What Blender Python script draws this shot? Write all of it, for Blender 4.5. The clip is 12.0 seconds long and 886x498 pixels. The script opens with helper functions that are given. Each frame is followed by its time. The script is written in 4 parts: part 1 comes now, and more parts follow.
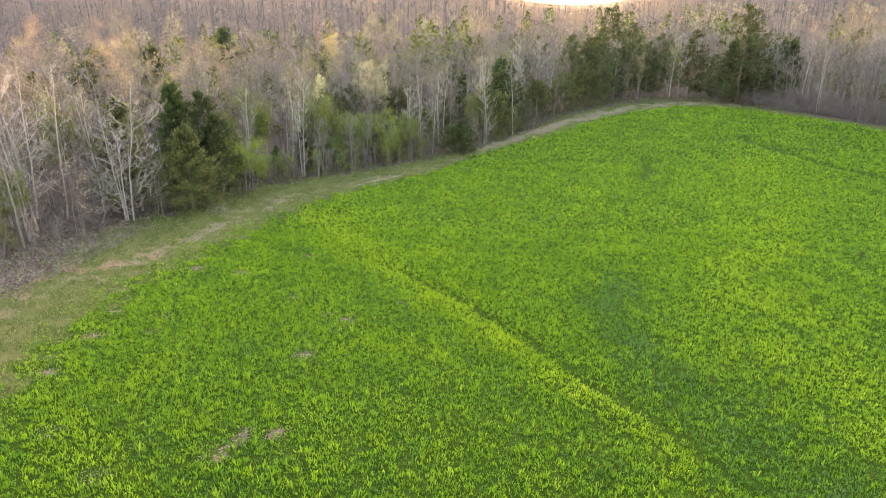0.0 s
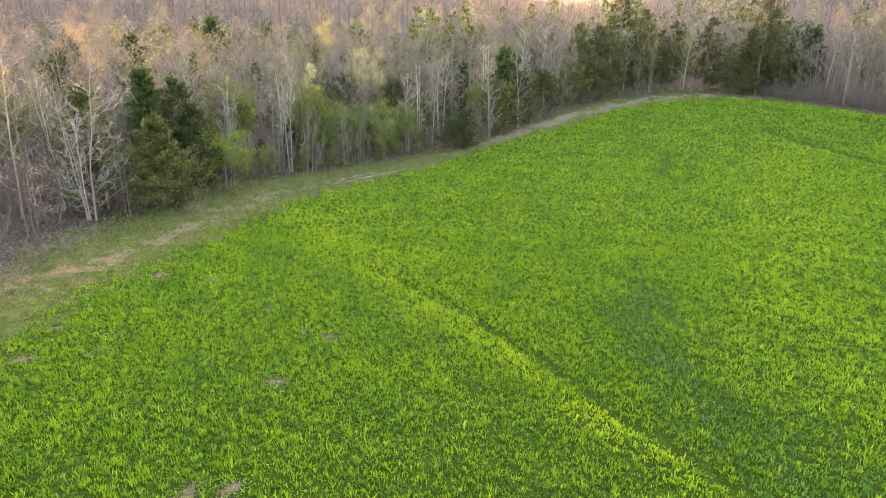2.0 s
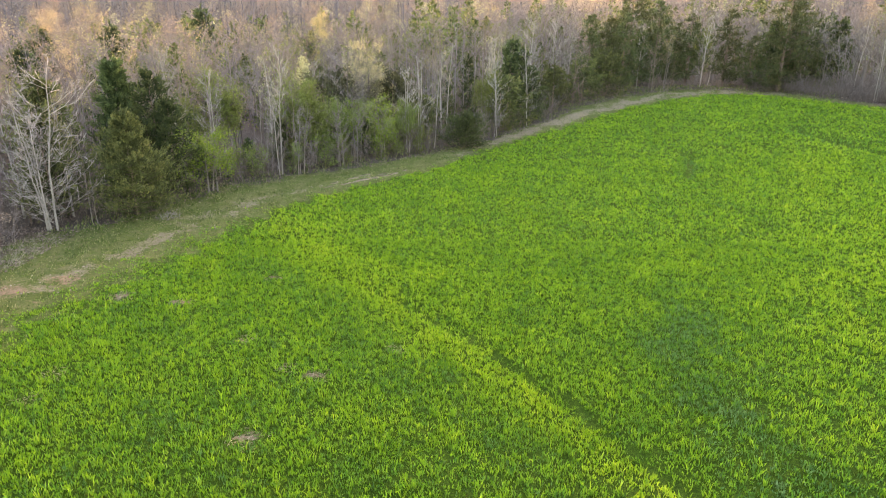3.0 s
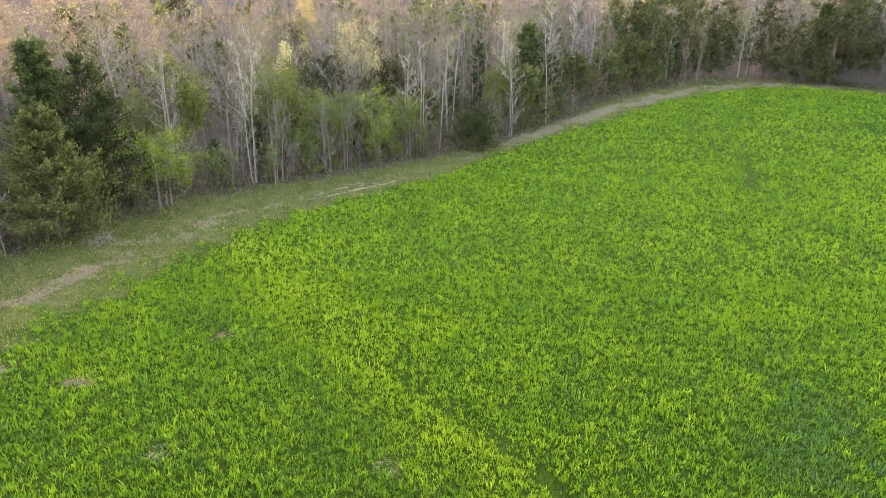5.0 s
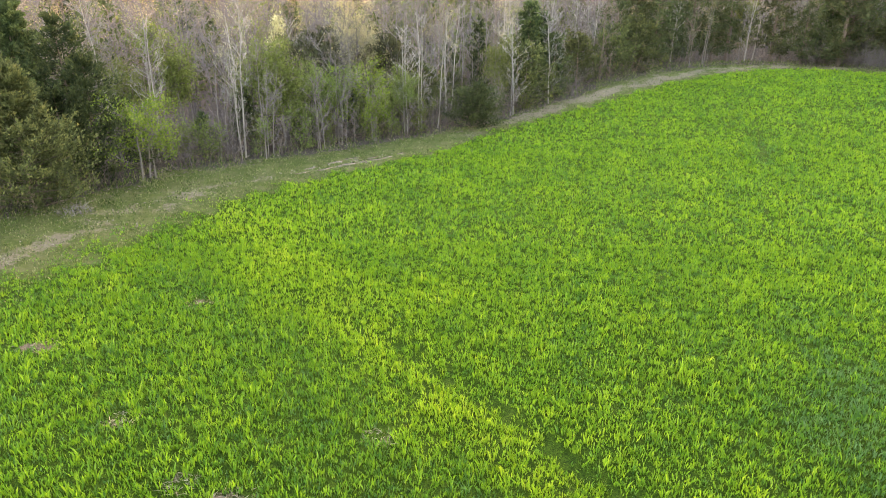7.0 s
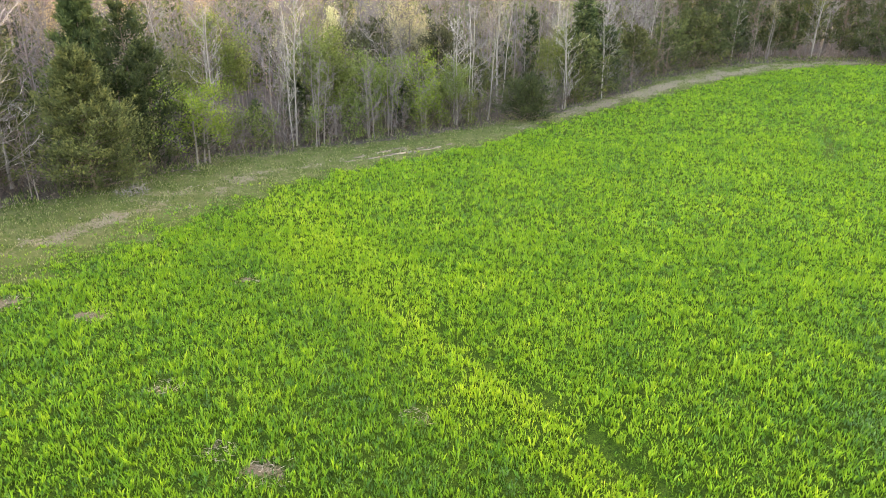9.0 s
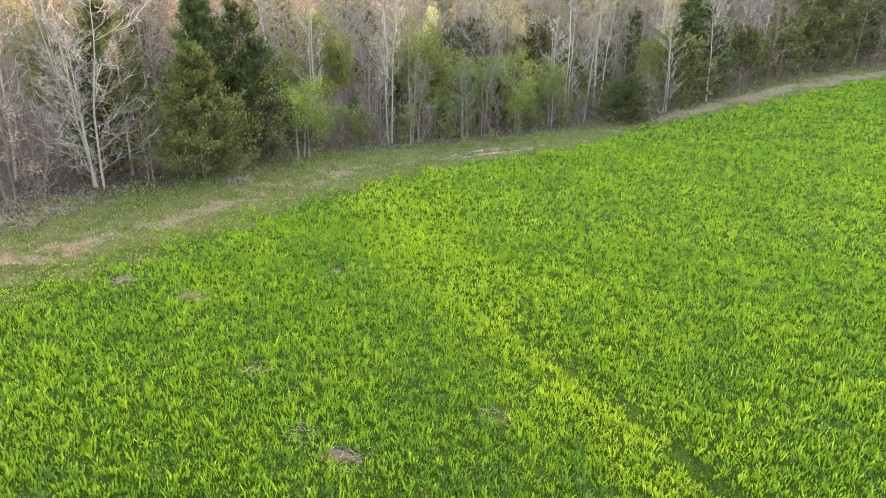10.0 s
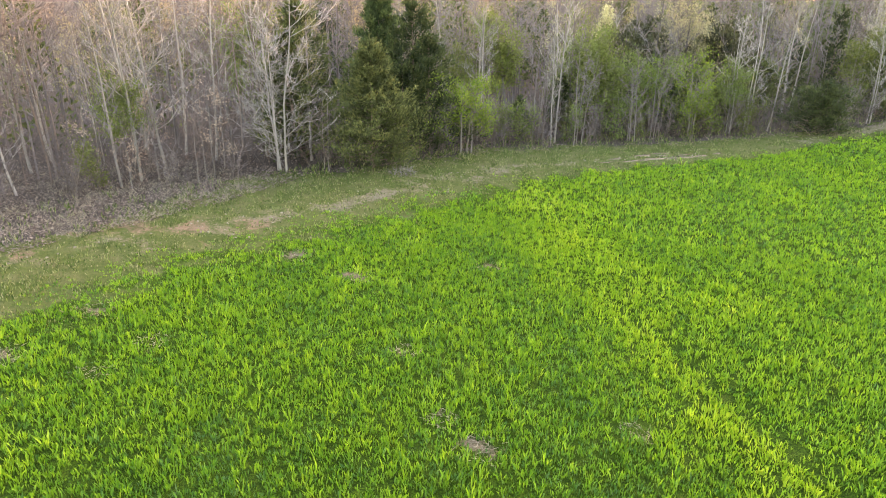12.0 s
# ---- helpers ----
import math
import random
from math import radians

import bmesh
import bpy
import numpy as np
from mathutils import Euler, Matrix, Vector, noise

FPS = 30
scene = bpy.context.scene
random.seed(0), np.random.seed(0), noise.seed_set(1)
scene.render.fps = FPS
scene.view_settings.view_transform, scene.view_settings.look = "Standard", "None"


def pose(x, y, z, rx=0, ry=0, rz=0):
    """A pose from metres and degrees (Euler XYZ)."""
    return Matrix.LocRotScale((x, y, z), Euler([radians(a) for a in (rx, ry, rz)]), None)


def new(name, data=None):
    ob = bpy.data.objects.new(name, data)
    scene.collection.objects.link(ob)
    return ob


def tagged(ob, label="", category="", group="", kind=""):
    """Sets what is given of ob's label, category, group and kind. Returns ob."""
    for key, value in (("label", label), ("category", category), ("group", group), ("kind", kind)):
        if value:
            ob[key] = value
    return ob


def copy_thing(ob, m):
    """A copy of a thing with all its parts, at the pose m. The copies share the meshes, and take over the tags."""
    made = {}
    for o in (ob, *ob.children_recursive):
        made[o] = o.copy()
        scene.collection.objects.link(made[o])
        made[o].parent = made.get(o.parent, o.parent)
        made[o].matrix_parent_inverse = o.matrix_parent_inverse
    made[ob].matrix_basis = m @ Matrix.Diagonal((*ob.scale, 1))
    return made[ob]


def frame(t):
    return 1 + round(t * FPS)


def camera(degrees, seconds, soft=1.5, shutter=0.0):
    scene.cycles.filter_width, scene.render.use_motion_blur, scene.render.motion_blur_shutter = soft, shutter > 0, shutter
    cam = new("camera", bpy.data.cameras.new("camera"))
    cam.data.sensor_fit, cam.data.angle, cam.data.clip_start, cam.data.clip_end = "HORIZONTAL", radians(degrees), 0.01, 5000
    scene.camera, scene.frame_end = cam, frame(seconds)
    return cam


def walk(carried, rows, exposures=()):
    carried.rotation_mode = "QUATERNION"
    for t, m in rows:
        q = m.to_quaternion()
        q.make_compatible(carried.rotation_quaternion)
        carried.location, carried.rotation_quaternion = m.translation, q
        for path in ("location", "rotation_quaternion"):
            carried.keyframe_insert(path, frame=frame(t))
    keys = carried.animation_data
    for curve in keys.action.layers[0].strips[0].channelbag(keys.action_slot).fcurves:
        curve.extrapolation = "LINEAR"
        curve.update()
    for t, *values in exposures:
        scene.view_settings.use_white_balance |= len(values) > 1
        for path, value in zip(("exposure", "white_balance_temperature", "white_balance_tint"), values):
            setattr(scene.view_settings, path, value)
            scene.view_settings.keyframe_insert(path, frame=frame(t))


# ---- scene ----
cam = camera(70.4, 12.0, soft=1.0)
METRES, EYE, TILT, LEAN, TURN = 23.0, 16.0, -20.0, -0.1, 0.0
ROWS = [
    (0.0, 0.0, 0.0, 0.0, 0.0, 0.0, -0.0),
    (0.5, 0.0, 0.0067, -0.0091, 0.02, -0.03, 0.02),
    (1.0, 0.0004, 0.0449, -0.0147, 0.04, -0.04, 0.04),
    (1.5, 0.0017, 0.1254, -0.0057, 0.07, -0.04, 0.04),
    (2.0, 0.003, 0.2248, 0.0099, 0.09, -0.03, 0.04),
    (2.5, -0.0003, 0.3293, 0.0268, 0.08, 0.0, 0.04),
    (3.0, -0.0109, 0.4355, 0.0455, 0.12, -0.07, 0.05),
    (5.0, -0.0338, 0.8334, 0.1287, 0.14, -0.41, 0.04),
    (5.5, -0.0337, 0.8803, 0.1219, 0.1, -0.39, 0.04),
    (6.0, -0.0333, 0.8967, 0.1052, 0.1, -0.39, 0.03),
    (6.5, -0.0327, 0.9072, 0.0861, 0.11, -0.41, 0.02),
    (7.0, -0.0313, 0.9159, 0.0666, 0.1, -0.42, 0.01),
    (7.6, -0.0306, 0.921, 0.056, 0.1, -0.43, 0.0),
    (8.25, -0.0292, 0.926, 0.0465, 0.28, -0.45, -0.08),
    (8.8, -0.0282, 0.9287, 0.044, 2.67, -0.48, -0.97),
    (9.0, -0.028, 0.9289, 0.0437, 4.42, -0.51, -1.6),
    (9.5, -0.0283, 0.9288, 0.0436, 8.47, -0.69, -3.05),
    (10.0, -0.0275, 0.9285, 0.043, 12.41, -0.93, -4.42),
    (10.5, -0.0276, 0.9282, 0.0424, 16.44, -1.3, -5.83),
    (11.0, -0.0275, 0.9279, 0.0418, 20.49, -1.77, -7.22),
    (11.5, -0.0277, 0.9274, 0.0412, 24.6, -2.35, -8.57),
    (12.0, -0.0266, 0.9271, 0.0408, 26.49, -2.67, -9.17),
]
KELVIN, TINT = 8100, 23
walk(cam, [(t, pose(0, 0, EYE, TILT, LEAN, TURN) @ pose(METRES * x, METRES * y, METRES * z, 90 + pitch, roll, yaw)) for t, x, y, z, yaw, pitch, roll in ROWS],
     [(0.0, 4.55, KELVIN, TINT), (5.0, 4.62, KELVIN, TINT), (9.0, 4.86, KELVIN, TINT), (12.0, 4.76, KELVIN, TINT)])

# ---- daylight: a low sun behind the woods, and the open sky ----
SUN_AZIMUTH, SUN_HEIGHT = 12.3, 5.0
world = bpy.data.worlds.new("sky")
scene.world = world
world.use_nodes = True
wt = world.node_tree
sky = wt.nodes.new("ShaderNodeTexSky")
sky.sky_type = "NISHITA"
sky.sun_disc = False
sky.sun_elevation, sky.sun_rotation = radians(SUN_HEIGHT), radians(SUN_AZIMUTH)
sky.air_density, sky.dust_density, sky.ozone_density = 1.0, 3.0, 1.0
wt.links.new(sky.outputs[0], wt.nodes["Background"].inputs[0])
wt.nodes["Background"].inputs[1].default_value = 0.15
sun = new("sun", bpy.data.lights.new("sun", "SUN"))
sun.data.energy, sun.data.angle, sun.data.color = 0.9, radians(0.6), (1.0, 0.74, 0.5)
sun.matrix_world = pose(0, 0, 60, 90 - SUN_HEIGHT, 0, 180 - SUN_AZIMUTH)

# ---- plan ----
rng = np.random.default_rng(7)
FIELD_EDGE = [(-17, 5), (-18.5, 20), (-18.9, 27), (-18.6, 33), (-17.2, 38), (-15.6, 42), (-14.3, 47), (-12.6, 50.5), (-9.4, 55), (-5.4, 58.9), (-1.7, 62), (3, 68),
              (9.7, 74.3), (16, 79.5), (22.2, 84.2), (28.2, 87), (33.2, 88.3), (38.6, 86.2), (45, 78.2), (49.5, 70.5), (56, 58), (70, 40)]
WOOD_EDGE = [(-33, 5), (-32, 25), (-27, 33), (-26.5, 38), (-25, 44), (-20.5, 49.5), (-17.5, 56.5), (-12.5, 61), (-5, 66), (1, 70), (7, 75.5), (14, 84), (21.5, 90),
             (29.5, 93), (37, 91.5), (41, 88), (46, 80.5), (51, 72), (58, 60), (75, 40)]
TRACK = [(-24, 20), (-22.5, 31), (-20.5, 36), (-18.2, 41), (-16.8, 46.5), (-14.6, 52), (-10.6, 57), (-5.8, 60.2), (-2, 63.4), (3, 69.3), (9.3, 76), (15.5, 81.5),
         (22, 86.3), (28.2, 89.2), (33.5, 90.3), (40, 87.3)]
FURROW = [(-11, 47), (-9.7, 45.3), (-5.8, 40.8), (-2.3, 38), (1.9, 33.4), (5.2, 28.7), (7.3, 25.5), (9.6, 22.8), (12, 18), (16, 8)]
DARK_SWATH = [(11, 36), (9.8, 31), (10.4, 27), (12.3, 23), (15, 19)]
PALE_SWATH = [(33, 64), (26, 48), (19, 38), (18, 30), (20, 22)]
RUT_FAR = [(33.5, 71), (35.5, 65.5), (38, 60.5), (42, 55)]
RUT_MID = [(21.6, 64.5), (20.6, 62.6), (20.3, 61), (19.3, 59.2)]
BARE = [(-5.2, 30.7, .5), (-2.3, 33.1, .3), (-6.4, 31.2, .3), (-14.6, 28.2, .4), (-17.4, 30.3, .45), (-14.6, 29.9, .4), (-17.0, 27.5, .5), (-17.3, 24.0, .5), (-7.8, 20.4, .5),
        (-6.5, 20.7, .4), (-8.4, 19.3, .6), (-6.6, 26.8, .6), (-14.8, 19.9, .4), (-12.0, 17.7, .4), (-8.6, 33.2, .4), (-12.5, 36.4, .5), (-9.2, 40.2, .5), (-15.5, 36.8, .6)]
CLAY = [(-22.4, 35.6, 1.5), (-20.6, 36.8, 1.3), (-19.0, 38.4, 1.2), (-22.9, 31.4, .9), (-19.2, 35.7, .6), (-17.9, 37.2, .6), (-23.4, 33.6, .7)]


def dist_line(x, y, line):
    """Distance to a line of the plan, and on which side (+: to its left)."""
    best, side = np.full(np.shape(x), 1e9), np.zeros(np.shape(x))
    for (ax, ay), (bx, by) in zip(line, line[1:]):
        dx, dy = bx - ax, by - ay
        k = np.clip(((x - ax) * dx + (y - ay) * dy) / (dx * dx + dy * dy), 0, 1)
        px, py = x - ax - k * dx, y - ay - k * dy
        d = np.hypot(px, py)
        near = d < best
        best = np.where(near, d, best)
        side = np.where(near, np.sign(dx * py - dy * px), side)
    return best, side


def waves(x, y, scale, seed):
    """Smooth uneven variation of the plan, about -1 to 1."""
    r = np.random.default_rng(seed)
    total = np.zeros(np.shape(x))
    for k in range(7):
        a, p, f = r.uniform(0, 6.283), r.uniform(0, 6.283), r.uniform(.6, 1.7) / scale
        total = total + np.sin((x * math.cos(a) + y * math.sin(a)) * 6.283 * f + p + 1.3 * np.sin((x * math.sin(a) - y * math.cos(a)) * 4.1 * f + p * 2))
    return total / 3.2


def height(x, y):
    """The lie of the land."""
    x, y = np.asarray(x, float), np.asarray(y, float)
    u, v = np.clip(x / 40, -1.2, 1.3), np.clip((y - 50) / 40, -1.25, 1.2)
    z = 1.05 - .4 * u + 1.52 * v + .87 * u * u + 2.95 * u * v + .68 * v * v
    z = np.where(z > 3, 3 + 2.5 * np.tanh((z - 3) / 2.5), z)
    z = np.where(z < 0, 1.2 * np.tanh(z / 1.2), z)
    d, _ = dist_line(x, y, FURROW)
    z = z - .3 * np.exp(-(d / 4) ** 2) - .17 * np.exp(-(d / .45) ** 2) * (1 - ease(37, 43, y))
    for rut in (RUT_FAR, RUT_MID):
        z = z - .14 * np.exp(-(dist_line(x, y, rut)[0] / .6) ** 2)
    far, az = np.hypot(x, y - 20), np.degrees(np.arctan2(x, y - 20 + 1e-6))
    ridge = 25 * ease(110, 290, far) * ease(-60, 40, y) * (1 - .3 * np.exp(-((az - 12) / 8) ** 2))
    return z + ridge + .05 * waves(x, y, 6, 11)


def ease(a, b, v):
    """A smooth step from a to b, which may run downwards."""
    k = np.clip((v - a) / (b - a), 0, 1)
    return k * k * (3 - 2 * k)


# ---- meshes from arrays ----
def mesh_of(name, verts, polys, mats, attrs=(), slots=None, smooth=False):
    """verts: n x 3; polys: list of index arrays m x k. attrs: (name, domain, values)."""
    me = bpy.data.meshes.new(name)
    verts = np.asarray(verts, np.float32)
    polys = [np.asarray(p, np.int32) for p in polys if len(p)]
    loops = np.concatenate([p.ravel() for p in polys])
    sizes = np.concatenate([np.full(len(p), p.shape[1], np.int32) for p in polys])
    me.vertices.add(len(verts)), me.loops.add(len(loops)), me.polygons.add(len(sizes))
    me.vertices.foreach_set("co", verts.ravel())
    me.loops.foreach_set("vertex_index", loops)
    me.polygons.foreach_set("loop_start", np.concatenate([[0], np.cumsum(sizes)[:-1]]).astype(np.int32))
    if smooth:
        me.polygons.foreach_set("use_smooth", np.ones(len(sizes), bool))
    for m in mats:
        me.materials.append(m)
    if slots is not None:
        me.polygons.foreach_set("material_index", np.asarray(slots, np.int32))
    for key, domain, values in attrs:
        me.attributes.new(key, "FLOAT", domain).data.foreach_set("value", np.asarray(values, np.float32))
    me.update(calc_edges=True)
    return me


class Sheaf:
    """Gathers tubes, twigs and leaves into one mesh."""

    def __init__(self):
        self.v, self.t, self.q, self.n, self.tones = [], [], [], 0, []

    def tube(self, path, radii, sides):
        path, radii = np.asarray(path, float), np.asarray(radii, float)
        n = len(path)
        way = np.gradient(path, axis=0)
        way /= np.linalg.norm(way, axis=1)[:, None] + 1e-9
        ref = np.array([1.0, 0, 0]) if abs(way[0][0]) < .8 else np.array([0, 1.0, 0])
        a = np.cross(way, ref)
        a /= np.linalg.norm(a, axis=1)[:, None] + 1e-9
        b = np.cross(way, a)
        ang = np.arange(sides) * 2 * math.pi / sides
        ring = path[:, None] + radii[:, None, None] * (np.cos(ang)[None, :, None] * a[:, None] + np.sin(ang)[None, :, None] * b[:, None])
        self.v.append(ring.reshape(-1, 3))
        i, j = np.meshgrid(np.arange(n - 1), np.arange(sides), indexing="ij")
        k = (j + 1) % sides
        self.q.append(np.stack([i * sides + j, i * sides + k, (i + 1) * sides + k, (i + 1) * sides + j], -1).reshape(-1, 4) + self.n)
        self.n += n * sides

    def twigs(self, start, end, radius):
        """Three-sided pointed twigs, all at once."""
        start, end = np.asarray(start, float), np.asarray(end, float)
        way = end - start
        way /= np.linalg.norm(way, axis=1)[:, None] + 1e-9
        a = np.cross(way, np.array([.31, .52, .79]))
        a /= np.linalg.norm(a, axis=1)[:, None] + 1e-9
        b = np.cross(way, a)
        r = np.broadcast_to(np.asarray(radius, float), (len(start),))[:, None]
        c = [start + r * (math.cos(g) * a + math.sin(g) * b) for g in (0, 2.094, 4.189)]
        self.v.append(np.stack([*c, end], 1).reshape(-1, 3))
        base = self.n + 4 * np.arange(len(start))
        for i, j in ((0, 1), (1, 2), (2, 0)):
            self.t.append(np.stack([base + i, base + j, base + 3], -1))
        self.n += 4 * len(start)

    def leaves(self, at, way, side, length, width, cup=.25, tone=None):
        """Leaves or sprays: two triangles folded along the rib; tone: painted inner shade to fresh growth."""
        if tone is not None:
            self.tones.append(np.repeat(tone, 4))
        length, width = np.broadcast_to(length, (len(at),))[:, None], np.broadcast_to(width, (len(at),))[:, None]
        up = np.cross(way, side)
        mid = at + way * length * .45 + up * width * cup
        self.v.append(np.stack([at, mid + side * width * .5 - up * width * cup * 1.6, at + way * length, mid - side * width * .5 - up * width * cup * 1.6], 1).reshape(-1, 3))
        base = self.n + 4 * np.arange(len(at))
        self.t.append(np.stack([base, base + 1, base + 2], -1))
        self.t.append(np.stack([base, base + 2, base + 3], -1))
        self.n += 4 * len(at)

    def mesh(self, name, mats):
        polys = []
        if self.t:
            polys.append(np.concatenate(self.t))
        if self.q:
            polys.append(np.concatenate(self.q))
        return mesh_of(name, np.concatenate(self.v), polys, mats, [("tone", "POINT", np.concatenate(self.tones))] if self.tones else (), smooth=bool(self.q))


def unit(v):
    return v / (np.linalg.norm(v, axis=-1, keepdims=True) + 1e-9)


# ---- materials ----
def material(name):
    m = bpy.data.materials.new(name)
    m.use_nodes = True
    nt = m.node_tree
    return m, nt, nt.nodes["Principled BSDF"], nt.nodes["Material Output"]


def node(nt, kind, **sets):
    n = nt.nodes.new(kind)
    for k, v in sets.items():
        n.inputs[k.replace("_", " ")].default_value = v
    return n


def noise_tex(nt, scale, detail=3.0, rough=.6, coords="Object"):
    tc = nt.nodes.new("ShaderNodeTexCoord")
    n = node(nt, "ShaderNodeTexNoise", Scale=scale, Detail=detail, Roughness=rough)
    nt.links.new(tc.outputs[coords], n.inputs["Vector"])
    return n.outputs["Fac"]


def ramp(nt, fac, stops):
    r = nt.nodes.new("ShaderNodeValToRGB")
    e = r.color_ramp.elements
    while len(e) < len(stops):
        e.new(.5)
    for el, (p, c) in zip(e, stops):
        el.position, el.color = p, (*c, 1)
    nt.links.new(fac, r.inputs[0])
    return r.outputs[0]


def mix(nt, fac, a, b, how="MIX"):
    m = nt.nodes.new("ShaderNodeMix")
    m.data_type, m.blend_type = "RGBA", how
    for socket, value in ((m.inputs[0], fac), (m.inputs[6], a), (m.inputs[7], b)):
        if isinstance(value, bpy.types.NodeSocket):
            nt.links.new(value, socket)
        else:
            socket.default_value = value if isinstance(value, float) else (*value, 1)
    return m.outputs[2]


def math_node(nt, how, a, b):
    m = nt.nodes.new("ShaderNodeMath")
    m.operation = how
    for socket, value in zip(m.inputs, (a, b)):
        if isinstance(value, bpy.types.NodeSocket):
            nt.links.new(value, socket)
        else:
            socket.default_value = value
    return m.outputs[0]


def attribute(nt, key):
    a = nt.nodes.new("ShaderNodeAttribute")
    a.attribute_name = key
    return a.outputs["Fac"]


def per_island(nt):
    return nt.nodes.new("ShaderNodeNewGeometry").outputs["Random Per Island"]


def leaf_material(name, stops, translucent=.35, rough=.6, tone=None, gloss=.15):
    """Foliage: colour varies from leaf to leaf and from tree to tree, light comes through."""
    m, nt, bsdf, out = material(name)
    col = ramp(nt, tone(nt) if tone else per_island(nt), stops)
    info = nt.nodes.new("ShaderNodeObjectInfo")
    hsv = nt.nodes.new("ShaderNodeHueSaturation")
    nt.links.new(col, hsv.inputs["Color"])
    nt.links.new(math_node(nt, "ADD", math_node(nt, "MULTIPLY", info.outputs["Random"], .35), .82), hsv.inputs["Value"])
    nt.links.new(math_node(nt, "ADD", math_node(nt, "MULTIPLY", info.outputs["Random"], .03), .485), hsv.inputs["Hue"])
    nt.links.new(hsv.outputs[0], bsdf.inputs["Base Color"])
    bsdf.inputs["Roughness"].default_value = rough
    bsdf.inputs["Specular IOR Level"].default_value = gloss
    tr = nt.nodes.new("ShaderNodeBsdfTranslucent")
    nt.links.new(hsv.outputs[0], tr.inputs["Color"])
    mx = nt.nodes.new("ShaderNodeMixShader")
    mx.inputs[0].default_value = translucent
    nt.links.new(bsdf.outputs[0], mx.inputs[1])
    nt.links.new(tr.outputs[0], mx.inputs[2])
    nt.links.new(mx.outputs[0], out.inputs["Surface"])
    return m


def bark_material(name, dark, light, scale=9.0):
    m, nt, bsdf, out = material(name)
    n = noise_tex(nt, scale, 5.0, .7)
    n2 = noise_tex(nt, 1.3, 2.0)
    col = mix(nt, n2, ramp(nt, n, [(.35, dark), (.65, light)]), tuple(.75 * c for c in light))
    info = nt.nodes.new("ShaderNodeObjectInfo")
    hsv = nt.nodes.new("ShaderNodeHueSaturation")
    nt.links.new(col, hsv.inputs["Color"])
    each = math_node(nt, "ADD", math_node(nt, "MULTIPLY", per_island(nt), .8), .55)
    nt.links.new(math_node(nt, "MULTIPLY", each, math_node(nt, "ADD", math_node(nt, "MULTIPLY", info.outputs["Random"], .5), .75)), hsv.inputs["Value"])
    nt.links.new(hsv.outputs[0], bsdf.inputs["Base Color"])
    bsdf.inputs["Roughness"].default_value = .9
    bump = node(nt, "ShaderNodeBump", Strength=.5, Distance=.02)
    nt.links.new(n, bump.inputs["Height"])
    nt.links.new(bump.outputs[0], bsdf.inputs["Normal"])
    return m


PALE_BARK = bark_material("pale_bark", (.14, .124, .118), (.31, .284, .268))
GREY_BARK = bark_material("grey_bark", (.075, .064, .062), (.18, .158, .15))
BROWN_BARK = bark_material("brown_bark", (.065, .046, .04), (.165, .118, .10))
TWIG_GREY = bark_material("grey_twigs", (.085, .07, .073), (.185, .156, .158))
# bluer twigs for the far wood: haze of distance put into the colour
FAR_TWIG = bark_material("hazy_mauve_twigs", (.062, .057, .07), (.12, .112, .135))
TWIG_WARM = bark_material("russet_twigs", (.084, .061, .056), (.175, .133, .122))
# darker copy of the grey twigs, with the undergrowth's shade in its colour
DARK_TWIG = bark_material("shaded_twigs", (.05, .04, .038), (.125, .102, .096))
PALE_TWIG = bark_material("pale_twigs", (.145, .127, .127), (.31, .278, .272))


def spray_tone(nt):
    """Fresh growth lightens the tips; shade inside the crown is put into the colour."""
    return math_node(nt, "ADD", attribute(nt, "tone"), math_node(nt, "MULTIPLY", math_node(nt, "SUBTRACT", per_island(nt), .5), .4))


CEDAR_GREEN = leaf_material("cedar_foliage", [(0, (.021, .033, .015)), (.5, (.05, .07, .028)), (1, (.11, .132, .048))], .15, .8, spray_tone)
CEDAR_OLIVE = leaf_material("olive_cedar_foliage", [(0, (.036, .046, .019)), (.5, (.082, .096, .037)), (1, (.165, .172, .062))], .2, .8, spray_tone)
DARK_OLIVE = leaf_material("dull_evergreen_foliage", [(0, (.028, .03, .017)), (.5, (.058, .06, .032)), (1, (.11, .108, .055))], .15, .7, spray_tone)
PINE_GREEN = leaf_material("pine_needles", [(0, (.03, .045, .018)), (.6, (.06, .078, .03)), (1, (.11, .11, .05))], .2)
SPRING_GREEN = leaf_material("spring_green_leaves", [(0, (.08, .155, .024)), (.6, (.155, .25, .037)), (1, (.26, .345, .06))], .5)
MIST_GREEN = leaf_material("fresh_green_buds", [(0, (.075, .105, .028)), (.6, (.13, .17, .047)), (1, (.21, .245, .085))], .5)
GOLD_BUDS = leaf_material("yellow_buds", [(0, (.18, .158, .075)), (.6, (.31, .27, .13)), (1, (.43, .385, .21))], .45)
# this orange also paints low sun on the top twigs
SUNLIT_BUDS = leaf_material("sunlit_orange_buds", [(0, (.2, .145, .10)), (.6, (.32, .238, .155)), (1, (.42, .328, .22))], .45)
CREAM_BUDS = leaf_material("cream_blossom", [(0, (.26, .245, .13)), (.6, (.40, .375, .21)), (1, (.52, .5, .33))], .4)
TAN_LEAVES = leaf_material("dead_tan_leaves", [(0, (.19, .135, .115)), (.6, (.30, .225, .19)), (1, (.42, .335, .285))], .3)
BROWN_LEAVES = leaf_material("fallen_leaves", [(0, (.062, .045, .038)), (.6, (.14, .105, .09)), (1, (.26, .205, .18))], .1)
DRY_STRAW = leaf_material("dry_straw", [(0, (.17, .145, .115)), (.5, (.30, .26, .205)), (1, (.45, .395, .315))], .2)


